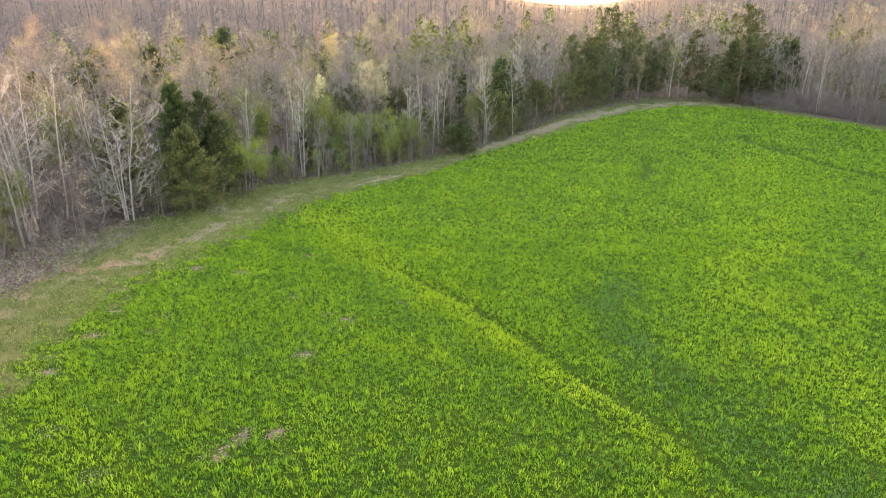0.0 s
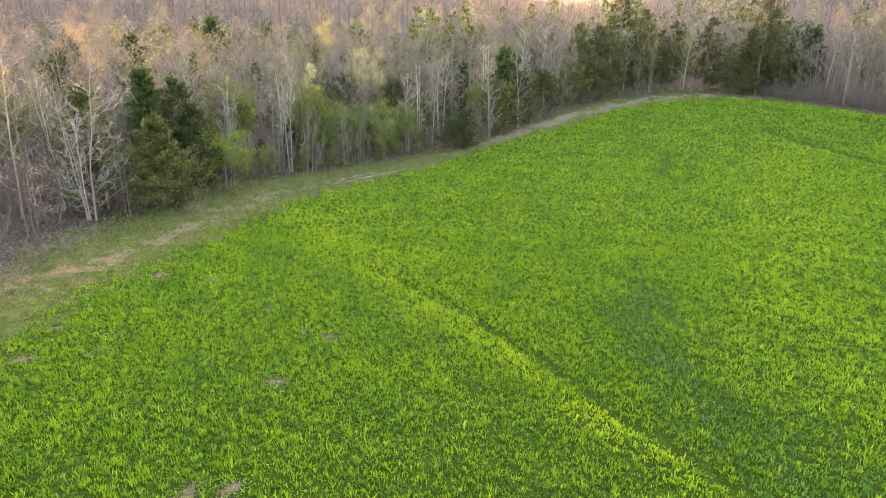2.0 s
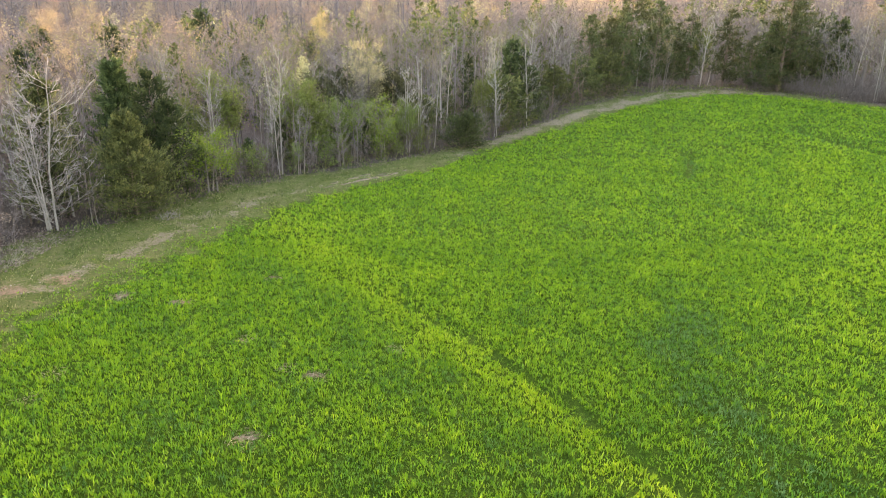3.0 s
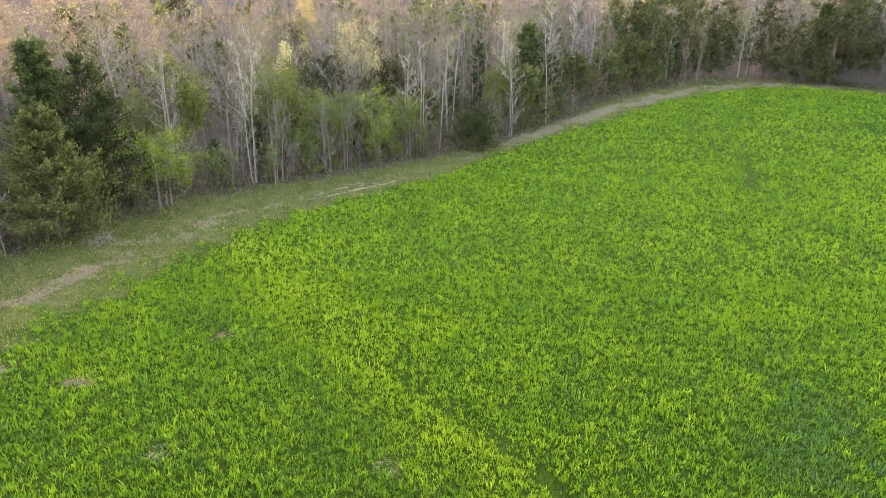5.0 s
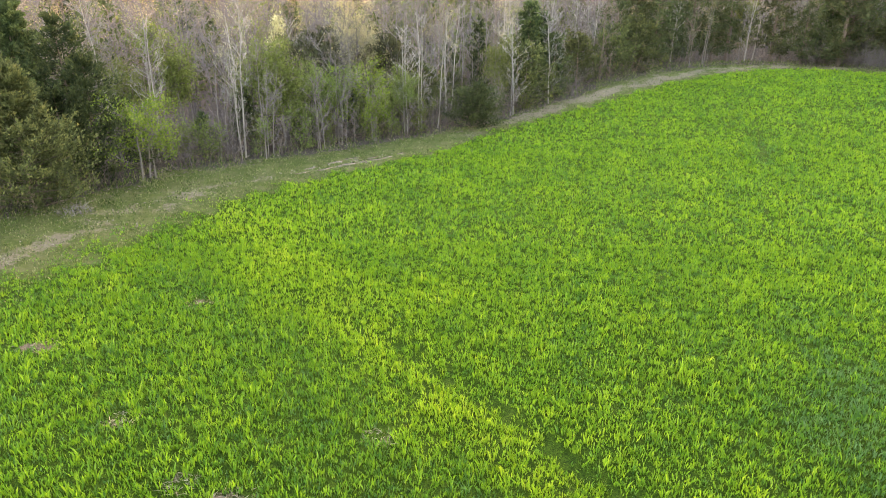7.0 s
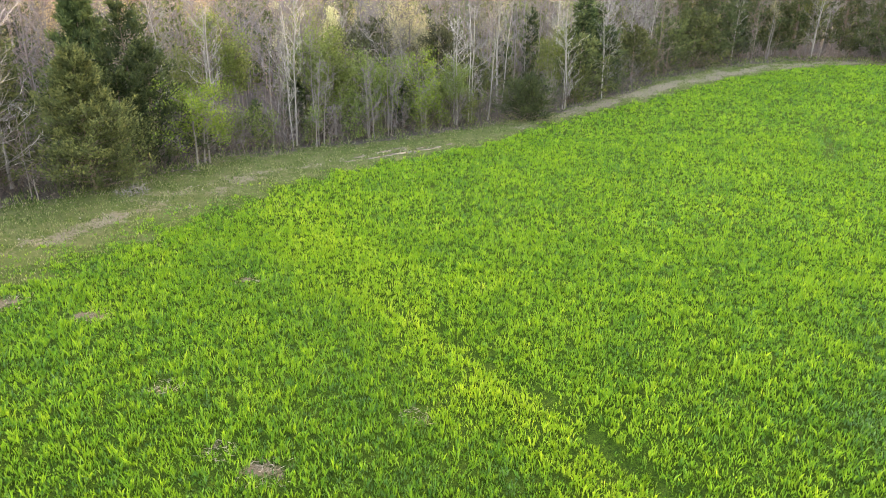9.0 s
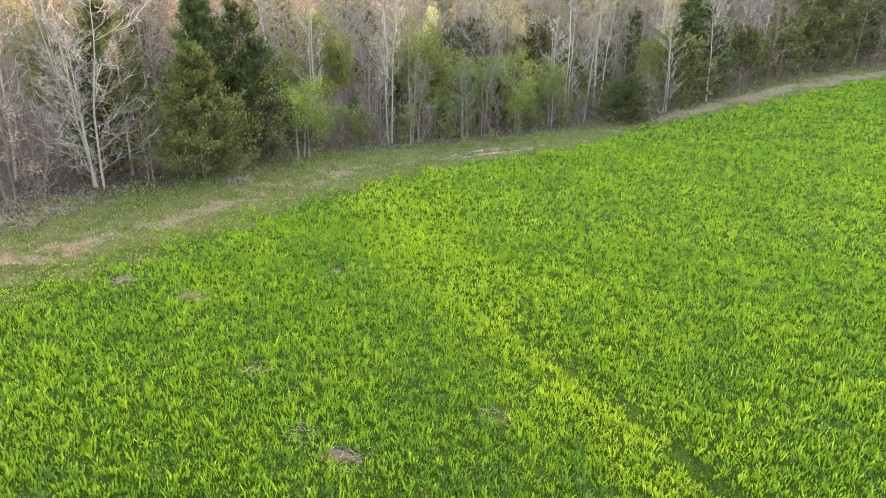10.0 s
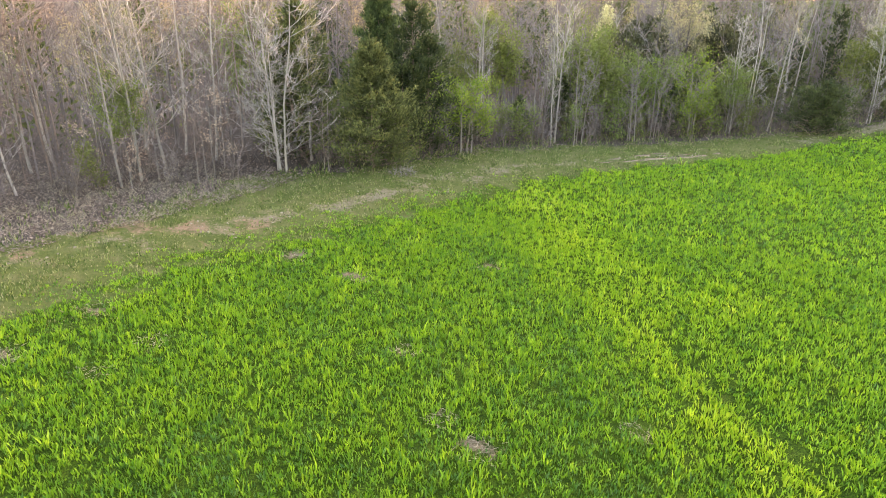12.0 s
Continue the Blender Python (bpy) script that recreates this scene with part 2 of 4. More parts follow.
def crop_tone(nt):
    return math_node(nt, "ADD", attribute(nt, "tone"), math_node(nt, "MULTIPLY", math_node(nt, "SUBTRACT", per_island(nt), .5), .28))


# the lowest tone, paler and bluish, paints the leaves' sheen in the swath
CROP = leaf_material("young_cereal_leaves", [(0, (.09, .165, .06)), (.14, (.038, .10, .024)), (.3, (.084, .178, .016)), (.6, (.168, .268, .016)), (1, (.30, .365, .035))], .35, .36, crop_tone, .3)
WEED = leaf_material("verge_weeds", [(0, (.025, .045, .012)), (.45, (.075, .115, .025)), (.75, (.16, .18, .065)), (1, (.27, .24, .15))], .3, .7)


def ground_material():
    m, nt, bsdf, out = material("ground_soil")
    fine, mid, big = noise_tex(nt, 7.0, 6.0, .7), noise_tex(nt, 1.1, 4.0), noise_tex(nt, .22, 3.0)
    speck = noise_tex(nt, 28.0, 4.0, .75)
    meadow = mix(nt, ramp(nt, mid, [(.42, (0, 0, 0)), (.66, (1, 1, 1))]), ramp(nt, fine, [(.3, (.042, .062, .017)), (.7, (.10, .118, .036))]),
                 ramp(nt, speck, [(.35, (.07, .078, .03)), (.65, (.15, .148, .07))]))
    # dark specks paint the shade between tufts, green ones the low leaves
    crop_gaps = mix(nt, ramp(nt, speck, [(.4, (0, 0, 0)), (.6, (1, 1, 1))]), ramp(nt, fine, [(.35, (.009, .021, .003)), (.65, (.022, .043, .005))]), ramp(nt, fine, [(.35, (.031, .068, .007)), (.65, (.07, .13, .011))]))
    dirt = mix(nt, big, ramp(nt, fine, [(.3, (.105, .088, .062)), (.7, (.20, .166, .126))]), ramp(nt, speck, [(.35, (.105, .094, .06)), (.7, (.25, .208, .16))]))
    clay = mix(nt, speck, ramp(nt, fine, [(.3, (.10, .066, .044)), (.7, (.20, .135, .096))]), ramp(nt, mid, [(.4, (.06, .065, .028)), (.6, (.24, .165, .12))]))
    litter = mix(nt, mid, ramp(nt, speck, [(.3, (.034, .027, .026)), (.7, (.10, .08, .076))]), ramp(nt, fine, [(.3, (.038, .031, .03)), (.7, (.118, .097, .092))]))
    pale = ramp(nt, speck, [(.3, (.08, .06, .04)), (.7, (.24, .19, .145))])
    ragged = math_node(nt, "MULTIPLY", math_node(nt, "SUBTRACT", fine, .5), 1.1)
    broad = math_node(nt, "MULTIPLY", math_node(nt, "SUBTRACT", mid, .5), 1.0)

    def mask(key):
        v = math_node(nt, "ADD", math_node(nt, "ADD", attribute(nt, key), ragged), broad)
        r = nt.nodes.new("ShaderNodeMapRange")
        r.interpolation_type = "SMOOTHSTEP"
        r.inputs["From Min"].default_value, r.inputs["From Max"].default_value = .36, .64
        nt.links.new(v, r.inputs["Value"])
        return r.outputs[0]

    col = mix(nt, mask("field"), meadow, crop_gaps)
    col = mix(nt, mask("litter"), col, litter)
    col = mix(nt, mask("track"), col, dirt)
    col = mix(nt, mask("clay"), col, clay)
    col = mix(nt, mask("bare"), col, pale)
    nt.links.new(col, bsdf.inputs["Base Color"])
    bsdf.inputs["Roughness"].default_value = .95
    bsdf.inputs["Specular IOR Level"].default_value = .08
    bump = node(nt, "ShaderNodeBump", Strength=.9, Distance=.1)
    nt.links.new(math_node(nt, "ADD", fine, math_node(nt, "MULTIPLY", speck, .5)), bump.inputs["Height"])
    nt.links.new(bump.outputs[0], bsdf.inputs["Normal"])
    return m


# ---- ground: one sheet to the horizon ----
def zones(x, y):
    """How much of each kind of ground there is at a place of the plan."""
    de, se = dist_line(x, y, FIELD_EDGE)
    dw, sw = dist_line(x, y, WOOD_EDGE)
    dt, _ = dist_line(x, y, TRACK)
    inside = -de * se
    ragged = ease(55, 43, y)
    field = ease(-.6 - 1.5 * ragged, .9 + 1.7 * ragged, inside + (.5 + .6 * ragged) * waves(x, y, 3, 21))
    litter = ease(-1.6, .6, dw * sw + .7 * waves(x, y, 4, 22) + 4.0 * np.exp(-(np.hypot(x + 26, (y - 34) * .7) / 4) ** 2))
    track = (.61 - .02 * ease(40, 44, y) * ease(56, 52, y) - .13 * ease(42, 38, y) + .25 * ease(70, 76, y)) * np.exp(-(dt / (1.0 + .9 * ease(68, 78, y) + .8 * ease(58, 50, y) + .4 * waves(x, y, 9, 23))) ** 2) * np.clip(.8 + .4 * waves(x, y, 4, 24), .4, 1.1) * (1 - .5 * np.exp(-((y - 62) / 6) ** 2))
    clay, bare = np.zeros(np.shape(x)), np.zeros(np.shape(x))
    for cx, cy, r in CLAY:
        clay = np.maximum(clay, .62 * np.exp(-(np.hypot((x - cx), (y - cy) * 1.2) / r) ** 2))
    for cx, cy, r in BARE:
        bare = np.maximum(bare, .85 * np.exp(-(np.hypot((x - cx), (y - cy) * 1.2) / r) ** 2))
    return field, litter, track, clay, bare


def ground():
    def axis(lo, hi, step, far):
        a = list(np.arange(lo, hi + step / 2, step))
        s, out, back = step, [], []
        p, q = a[-1], a[0]
        while s < far:
            s *= 1.35
            p, q = p + s, q - s
            out.append(p), back.append(q)
        return np.array(back[::-1] + a + out)

    xs, ys = axis(-34, 52, .56, 600), axis(14, 94, .56, 600)
    X, Y = np.meshgrid(xs, ys)
    x, y = X.ravel(), Y.ravel()
    z = height(x, y) + np.where(np.hypot(x, y - 50) < 90, .03 * waves(x, y, 1.1, 12), 0)
    field, litter, track, clay, bare = zones(x, y)
    nx, ny = len(xs), len(ys)
    i, j = np.meshgrid(np.arange(nx - 1), np.arange(ny - 1))
    a = (j * nx + i).ravel()
    me = mesh_of("ground", np.stack([x, y, z], -1), [np.stack([a, a + 1, a + nx + 1, a + nx], -1)], [ground_material()],
                 [("field", "POINT", field), ("litter", "POINT", litter), ("track", "POINT", track), ("clay", "POINT", clay), ("bare", "POINT", bare)], smooth=True)
    return tagged(new("ground", me), "gently rising farmland with a green field, dirt track and leaf-strewn wood floor", "ground", kind="structure")


ground()


# ---- the crop ----
def blades(x, y, per, tall, wide, spread, seed, lift=.02, arch=.6):
    """Tufts of pointed leaves, widest past their middle: verts, faces and each leaf's tuft."""
    r = np.random.default_rng(seed)
    n = len(x) * per
    tuft = np.repeat(np.arange(len(x)), per)
    ang, rad = r.uniform(0, 6.283, n), spread * np.sqrt(r.uniform(0, 1, n))
    bx, by = x[tuft] + rad * np.cos(ang), y[tuft] + rad * np.sin(ang)
    bz = height(x, y)[tuft] - lift
    h = tall[tuft] * r.uniform(.5, 1.15, n)
    lean = r.uniform(.1, 1.0, n) * arch * h
    la = ang + r.normal(0, .9, n)
    fa = r.uniform(0, 3.1416, n)
    w = wide * r.uniform(.7, 1.3, n) * .5
    sx, sy = np.cos(fa) * w, np.sin(fa) * w
    cx, cy, cz = bx + .4 * lean * np.cos(la), by + .4 * lean * np.sin(la), bz + .62 * h
    v = np.stack([np.stack([bx, by, bz], -1), np.stack([cx + sx, cy + sy, cz], -1), np.stack([bx + lean * np.cos(la), by + lean * np.sin(la), bz + h], -1), np.stack([cx - sx, cy - sy, cz], -1)], 1)
    return v.reshape(-1, 3), np.arange(4 * n).reshape(-1, 4), tuft


def scatter(x0, x1, y0, y1, per_m2, seed, clump, spread):
    """Places of tufts, in clumps that are spaced evenly but for some jitter; and one random number for each clump."""
    r = np.random.default_rng(seed)
    step = math.sqrt(clump / per_m2)
    x, y = [v.ravel() for v in np.meshgrid(np.arange(x0, x1, step), np.arange(y0, y1, step))]
    n = len(x)
    x, y, own = x + r.uniform(-.46, .46, n) * step, y + r.uniform(-.46, .46, n) * step, r.normal(0, 1, n)
    x, y, own = np.repeat(x, clump), np.repeat(y, clump), np.repeat(own, clump)
    return x + r.normal(0, spread * step, n * clump), y + r.normal(0, spread * step, n * clump), own


def crop_tones(x, y):
    df, sf = dist_line(x, y, [(-17, 62), (-12.5, 50)] + FURROW)
    right = df * sf + .35 * waves(x, y, 3, 34)
    t = .375 + .06 * waves(x, y, 7, 31) + .05 * waves(x, y, 2.2, 32) + .05 * waves(x, y, .8, 33) + .05 * waves(x, y, .42, 38)
    up = ease(34, 46, y)
    t = t + .22 * np.exp(-((right + 1.0 - 2.2 * up) / (1.1 + .7 * up)) ** 2) * ease(14, 26, y) * ease(56, 49, y) - .05 * np.exp(-((right + 4.2 - 1.2 * up) / 1.9) ** 2)
    t = t + .06 * np.exp(-((right - 3 - 2 * up) / 1.6) ** 2)
    t = t - .23 * np.exp(-((dist_line(x, y, DARK_SWATH)[0] + .6 * waves(x, y, 3, 37)) / 2.2) ** 2) * (1 + .45 * waves(x, y, 1.1, 39)) + .10 * np.exp(-(dist_line(x, y, PALE_SWATH)[0] / 4) ** 2)
    for rut in (RUT_FAR, RUT_MID):
        t = t + (.13 - t) * np.exp(-((dist_line(x, y, rut)[0] + .3 * waves(x, y, 2, 35)) / .75) ** 2) * np.clip(.8 + .5 * waves(x, y, 3, 36), .2, 1)
    de, se = dist_line(x, y, FIELD_EDGE)
    return np.clip(t + .05 * np.exp(-(de / 3.5) ** 2), 0.02, .95)


def crop():
    verts, tris, tones, base = [], [], [], 0
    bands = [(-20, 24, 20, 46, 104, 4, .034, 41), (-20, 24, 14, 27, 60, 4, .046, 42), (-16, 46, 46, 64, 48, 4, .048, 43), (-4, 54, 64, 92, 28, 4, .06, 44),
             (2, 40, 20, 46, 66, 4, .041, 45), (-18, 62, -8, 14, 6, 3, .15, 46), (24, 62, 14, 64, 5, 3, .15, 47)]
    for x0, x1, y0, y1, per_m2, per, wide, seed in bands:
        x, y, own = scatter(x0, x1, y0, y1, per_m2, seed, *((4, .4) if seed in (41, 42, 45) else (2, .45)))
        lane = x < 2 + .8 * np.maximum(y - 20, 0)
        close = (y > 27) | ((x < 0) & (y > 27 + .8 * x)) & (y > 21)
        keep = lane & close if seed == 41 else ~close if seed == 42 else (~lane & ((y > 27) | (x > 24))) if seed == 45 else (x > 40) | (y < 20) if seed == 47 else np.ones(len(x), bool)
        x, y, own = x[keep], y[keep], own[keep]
        field, litter, track, clay, bare = zones(x, y)
        df, sf = dist_line(x, y, FURROW)
        thin = 1 - .9 * np.exp(-((df * sf - .15 + .25 * waves(x, y, 2.5, 55)) / .21) ** 2) * (waves(x, y, 3, 51) > -.4) * (1 - ease(38, 43, y))
        for rut in (RUT_FAR, RUT_MID):
            thin = thin * (1 - .7 * np.exp(-(dist_line(x, y, rut)[0] / .45) ** 2))
        r = np.random.default_rng(seed + 100)
        cover = field * (1 - .95 * np.clip(bare * 1.3, 0, 1)) * (1 - clay) * thin * np.clip(1.0 + .25 * waves(x, y, 1.3, 52), .72, 1)
        keep = r.uniform(0, 1, len(x)) < cover
        x, y, own = x[keep], y[keep], own[keep]
        tall = (.18 + .03 * waves(x, y, 2.5, 53) + .03 * waves(x, y, .9, 54) + .03 * waves(x, y, .45, 56)) * np.clip(1 + (.22 if seed in (41, 42) else .27) * own, .4, 1.7) * np.clip(zones(x, y)[0], .55, 1) * r.uniform(.65, 1.3, len(x))
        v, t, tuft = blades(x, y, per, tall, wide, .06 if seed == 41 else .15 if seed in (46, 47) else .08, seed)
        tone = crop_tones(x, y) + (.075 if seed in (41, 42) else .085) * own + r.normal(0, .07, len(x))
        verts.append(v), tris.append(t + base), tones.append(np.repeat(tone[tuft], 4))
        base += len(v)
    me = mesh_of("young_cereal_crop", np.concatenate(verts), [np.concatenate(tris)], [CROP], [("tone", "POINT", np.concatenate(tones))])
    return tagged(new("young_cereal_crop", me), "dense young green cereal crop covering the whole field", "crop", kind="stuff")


crop()


# ---- trees ----
def stem_path(r, h, lean, wobble, n=9, base=(0, 0)):
    """A rising line with a slight sway."""
    z = np.linspace(0, h, n)
    a = r.uniform(0, 6.283)
    off = np.cumsum(r.normal(0, wobble, (n, 2)), axis=0) * h / 10
    off[0] = 0
    return np.stack([base[0] + off[:, 0] + math.cos(a) * lean * (z / h) ** 1.2 * h, base[1] + off[:, 1] + math.sin(a) * lean * (z / h) ** 1.2 * h, z], -1)


def along(path, k):
    """The place at the share k of a path."""
    f = k * (len(path) - 1)
    i = min(int(f), len(path) - 2)
    return path[i] + (path[i + 1] - path[i]) * (f - i)


def bare_wood(seed, h, stems, thick, reach, limbs, subs, twigs, first=.22, rise=.9, lean=.03, sway=.05, splay=(.02, .12)):
    """A leafless tree: the stems, the boughs with their twigs, and the places of the twigs' ends."""
    r = np.random.default_rng(seed)
    trunk, boughs, tips = Sheaf(), Sheaf(), []
    ts, te, tr = [], [], []
    for s in range(stems):
        k = 1 if s == 0 else r.uniform(.65, .98)
        lean_s = lean if stems == 1 else r.uniform(*splay)
        path = stem_path(r, h * k, lean_s, sway, base=r.normal(0, .2 * (stems > 1), 2))
        rad = thick * k * (1 - np.linspace(0, 1, len(path))) ** .8 + min(.012, thick * .35)
        rad[0] *= 1.2
        path[0][2] = -.15
        trunk.tube(path, rad, 6)
        for i in range(limbs):
            f = first + (1 - first) * (i + r.uniform(0, 1)) / limbs * .96
            p = along(path, f)
            a = r.uniform(0, 6.283)
            ln = reach * h * k * (.2 + 1.15 * math.sqrt(f) * (1.12 - f)) * r.uniform(.55, 1.2)
            up = rise * r.uniform(.6, 1.4)
            d = unit(np.array([math.cos(a), math.sin(a), up]))
            m1 = p + d * ln * .5 + np.array([0, 0, .04 * ln])
            e1 = m1 + unit(d + np.array([*r.normal(0, .2, 2), .35])) * ln * .5
            r0 = max(.016, thick * .28 * (1.1 - f))
            limb = np.array([p, p + (m1 - p) * .55 + r.normal(0, .02 * ln, 3), m1, e1])
            boughs.tube(limb, [r0, r0 * .75, r0 * .5, .006], 3)
            for j in range(subs):
                g = .25 + .75 * (j + r.uniform(0, 1)) / subs
                q = along(limb, min(g, .999))
                b = unit(d + r.normal(0, .55, 3) + np.array([0, 0, .25]))
                l2 = ln * r.uniform(.22, .5) * (1.15 - .5 * g)
                e2 = q + b * l2
                boughs.twigs([q], [e2], max(.015, r0 * .42))
                for w in range(twigs):
                    c = q + (e2 - q) * r.uniform(.25, 1)
                    e3 = c + unit(b + r.normal(0, .6, 3) + np.array([0, 0, .2])) * l2 * r.uniform(.3, .75)
                    ts.append(c), te.append(e3)
                    tips.append(e3)
        boughs.twigs([path[-2]], [path[-1] + np.array([0, 0, .3])], .012)
    boughs.twigs(ts, te, .0125)
    return trunk, boughs, np.array(tips)


def sprinkle(seed, tips, per, size, spread, share=1.0, droop=.1):
    """Leaves or buds gathered round the twigs' ends."""
    r = np.random.default_rng(seed)
    pick = tips[r.uniform(0, 1, len(tips)) < share]
    at = np.repeat(pick, per, axis=0) + r.normal(0, spread, (len(pick) * per, 3))
    way = unit(r.normal(0, 1, at.shape) + np.array([0, 0, -droop]))
    side = unit(np.cross(way, r.normal(0, 1, at.shape)))
    s = Sheaf()
    ln = size * r.uniform(.6, 1.4, len(at))
    s.leaves(at, way, side, ln, ln * .7)
    return s


def cedar_foliage(seed, h, w, boughs, per, size, power=.6, leaders=((0, 0, 1),)):
    """An evergreen crown: rising boughs set with feathery plumes of flat sprays, uneven in reach, with gaps between."""
    r = np.random.default_rng(seed)
    at, way, ln, tone = [], [], [], []
    wood = Sheaf()

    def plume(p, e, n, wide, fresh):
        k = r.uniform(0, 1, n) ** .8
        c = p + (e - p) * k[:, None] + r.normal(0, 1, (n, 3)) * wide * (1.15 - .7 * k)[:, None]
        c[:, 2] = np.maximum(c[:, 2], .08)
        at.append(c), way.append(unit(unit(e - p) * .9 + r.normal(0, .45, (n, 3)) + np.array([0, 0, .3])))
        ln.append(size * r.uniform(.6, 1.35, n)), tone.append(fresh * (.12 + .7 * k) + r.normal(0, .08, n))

    for dx, dy, tall in leaders:
        count = int(boughs * tall / len(leaders))
        for i in range(count):
            f = .01 + .97 * ((i + .5) / count) ** .9
            rad = w * .5 * (1 - f) ** power * min(1, .72 + 1.4 * f) * r.uniform(.5, 1.22) + .06
            a = i * 2.4 + r.normal(0, .5)
            out, across = np.array([math.cos(a), math.sin(a), 0]), np.array([-math.sin(a), math.cos(a), 0])
            p = np.array([dx, dy, f * h * tall * .94])
            e = p + out * rad + np.array([0, 0, rad * r.uniform(.0, .42) + .1])
            wood.twigs([p], [e], .03 * (1.1 - f) + .008)
            fresh = r.uniform(.6, 1.15)
            # inner sprays get a low tone, the crown's inner shade as colour
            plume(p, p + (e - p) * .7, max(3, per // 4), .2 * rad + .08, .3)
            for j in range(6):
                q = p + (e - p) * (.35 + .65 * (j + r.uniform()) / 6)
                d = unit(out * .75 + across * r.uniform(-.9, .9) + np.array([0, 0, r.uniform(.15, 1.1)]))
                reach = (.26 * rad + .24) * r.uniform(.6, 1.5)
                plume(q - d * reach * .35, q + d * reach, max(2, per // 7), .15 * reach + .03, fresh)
        plume(np.array([dx, dy, h * tall * .9]), np.array([dx, dy, h * tall]), 20, .05, .8)
    at, way, ln, tone = np.concatenate(at), np.concatenate(way), np.concatenate(ln), np.concatenate(tone)
    s = Sheaf()
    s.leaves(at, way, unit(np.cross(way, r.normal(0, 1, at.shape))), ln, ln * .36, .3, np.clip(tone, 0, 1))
    return s, wood


def pine_foliage(seed, h, w, first=.12, clumps=150, per=18, size=.5):
    """Open whorled boughs with tufts of needles."""
    r = np.random.default_rng(seed)
    at, way, wood = [], [], Sheaf()
    whorls = int(h * 1.3)
    for i in range(whorls):
        f = first + (1 - first) * (i + .5) / whorls
        rad = w * .5 * ((1 - f) ** .6) * (.55 + .9 * min(1, f * 2)) * .8
        for b in range(5):
            a = r.uniform(0, 6.283)
            ln = rad * r.uniform(.55, 1.15)
            p = np.array([0, 0, f * h])
            e = p + np.array([math.cos(a) * ln, math.sin(a) * ln, ln * r.uniform(-.05, .35)])
            wood.tube([p, p + (e - p) * .5 + np.array([0, 0, .08 * ln]), e], [.04 * (1.1 - f) + .012, .02, .008], 3)
            n = max(2, int(clumps / whorls / 5 * (.4 + 1.2 * (1 - f))))
            c = p + (e - p) * r.uniform(.35, 1.05, (n, 1)) + r.normal(0, .16 * ln, (n, 3)) * np.array([1, 1, .5])
            c = np.repeat(c, per, axis=0)
            at.append(c + r.normal(0, .12, c.shape)), way.append(unit(r.normal(0, .8, c.shape) + unit(e - p) * .5 + np.array([0, 0, .5])))
    at, way = np.concatenate(at), np.concatenate(way)
    s = Sheaf()
    ln = size * r.uniform(.5, 1.2, len(at))
    s.leaves(at, way, unit(np.cross(way, r.normal(0, 1, at.shape))), ln, ln * .22, .2)
    return s, wood


def thing(name, parts, label, category, group=""):
    """An Empty at the foot, with its parts under it: (name, mesh, label)."""
    top = new(name)
    top.empty_display_size = .3
    for key, me, words in parts:
        ob = new(key, me)
        ob.parent = top
        tagged(ob, words, kind="" if key == "trunk" else "stuff")
    return tagged(top, label, category, group)


def plant(ob, x, y, turn=0.0, size=1.0, lean=0.0):
    """Sets a thing on the ground."""
    ob.matrix_basis = pose(x, y, float(height(x, y)), lean, 0, turn) @ Matrix.Diagonal((size, size, size, 1))
    return ob


def place_copy(ob, x, y, turn, size, lean=0.0):
    c = copy_thing(ob, pose(0, 0, 0))
    return plant(c, x, y, turn, size, lean)


def bare_tree(seed, h, stems, thick, bark, twig, label, reach=.27, limbs=15, subs=5, twigs=4, first=.22, rise=.9, lean=.05, splay=(.02, .12), group="bare trees of the wood edge"):
    if 1 < stems < 5:
        r = np.random.default_rng(seed + 5000)
        top = tagged(new("bare_tree"), label, "tree", group)
        top.empty_display_size = .3
        for i in range(stems):
            k = 1 if i == 0 else r.uniform(.68, .98)
            trunk, boughs, tips = bare_wood(seed * 10 + i, h * k, 1, thick * k, reach, limbs, subs, twigs, first, rise, r.uniform(*splay))
            stem = new("trunk", trunk.mesh("trunk", [bark]))
            stem.parent, stem.location = top, (*r.normal(0, .2, 2), 0)
            crown = tagged(new("crown", boughs.mesh("crown", [twig])), kind="stuff")
            crown.parent = stem
        return top
    trunk, boughs, tips = bare_wood(seed, h, stems, thick, reach, limbs, subs, twigs, first, rise, lean, splay=splay)
    return thing("bare_tree", [("trunk", trunk.mesh("trunk", [bark]), ""), ("crown", boughs.mesh("crown", [twig]), "")], label, "tree", group)


def budding_tree(seed, h, stems, thick, bark, twig, leaf, label, per, size, spread, share, reach=.26, limbs=13, subs=4, twigs=3, first=.3, rise=.95, splay=(.03, .14), name="budding_tree", part="foliage"):
    trunk, boughs, tips = bare_wood(seed, h, stems, thick, reach, limbs, subs, twigs, first, rise, splay=splay)
    buds = sprinkle(seed + 1, tips, per, size, spread, share)
    return thing(name, [("trunk", trunk.mesh("trunk", [bark]), ""), ("crown", boughs.mesh("crown", [twig]), ""), (part, buds.mesh(part, [leaf]), "")],
                 label, "tree", "budding trees of the wood")


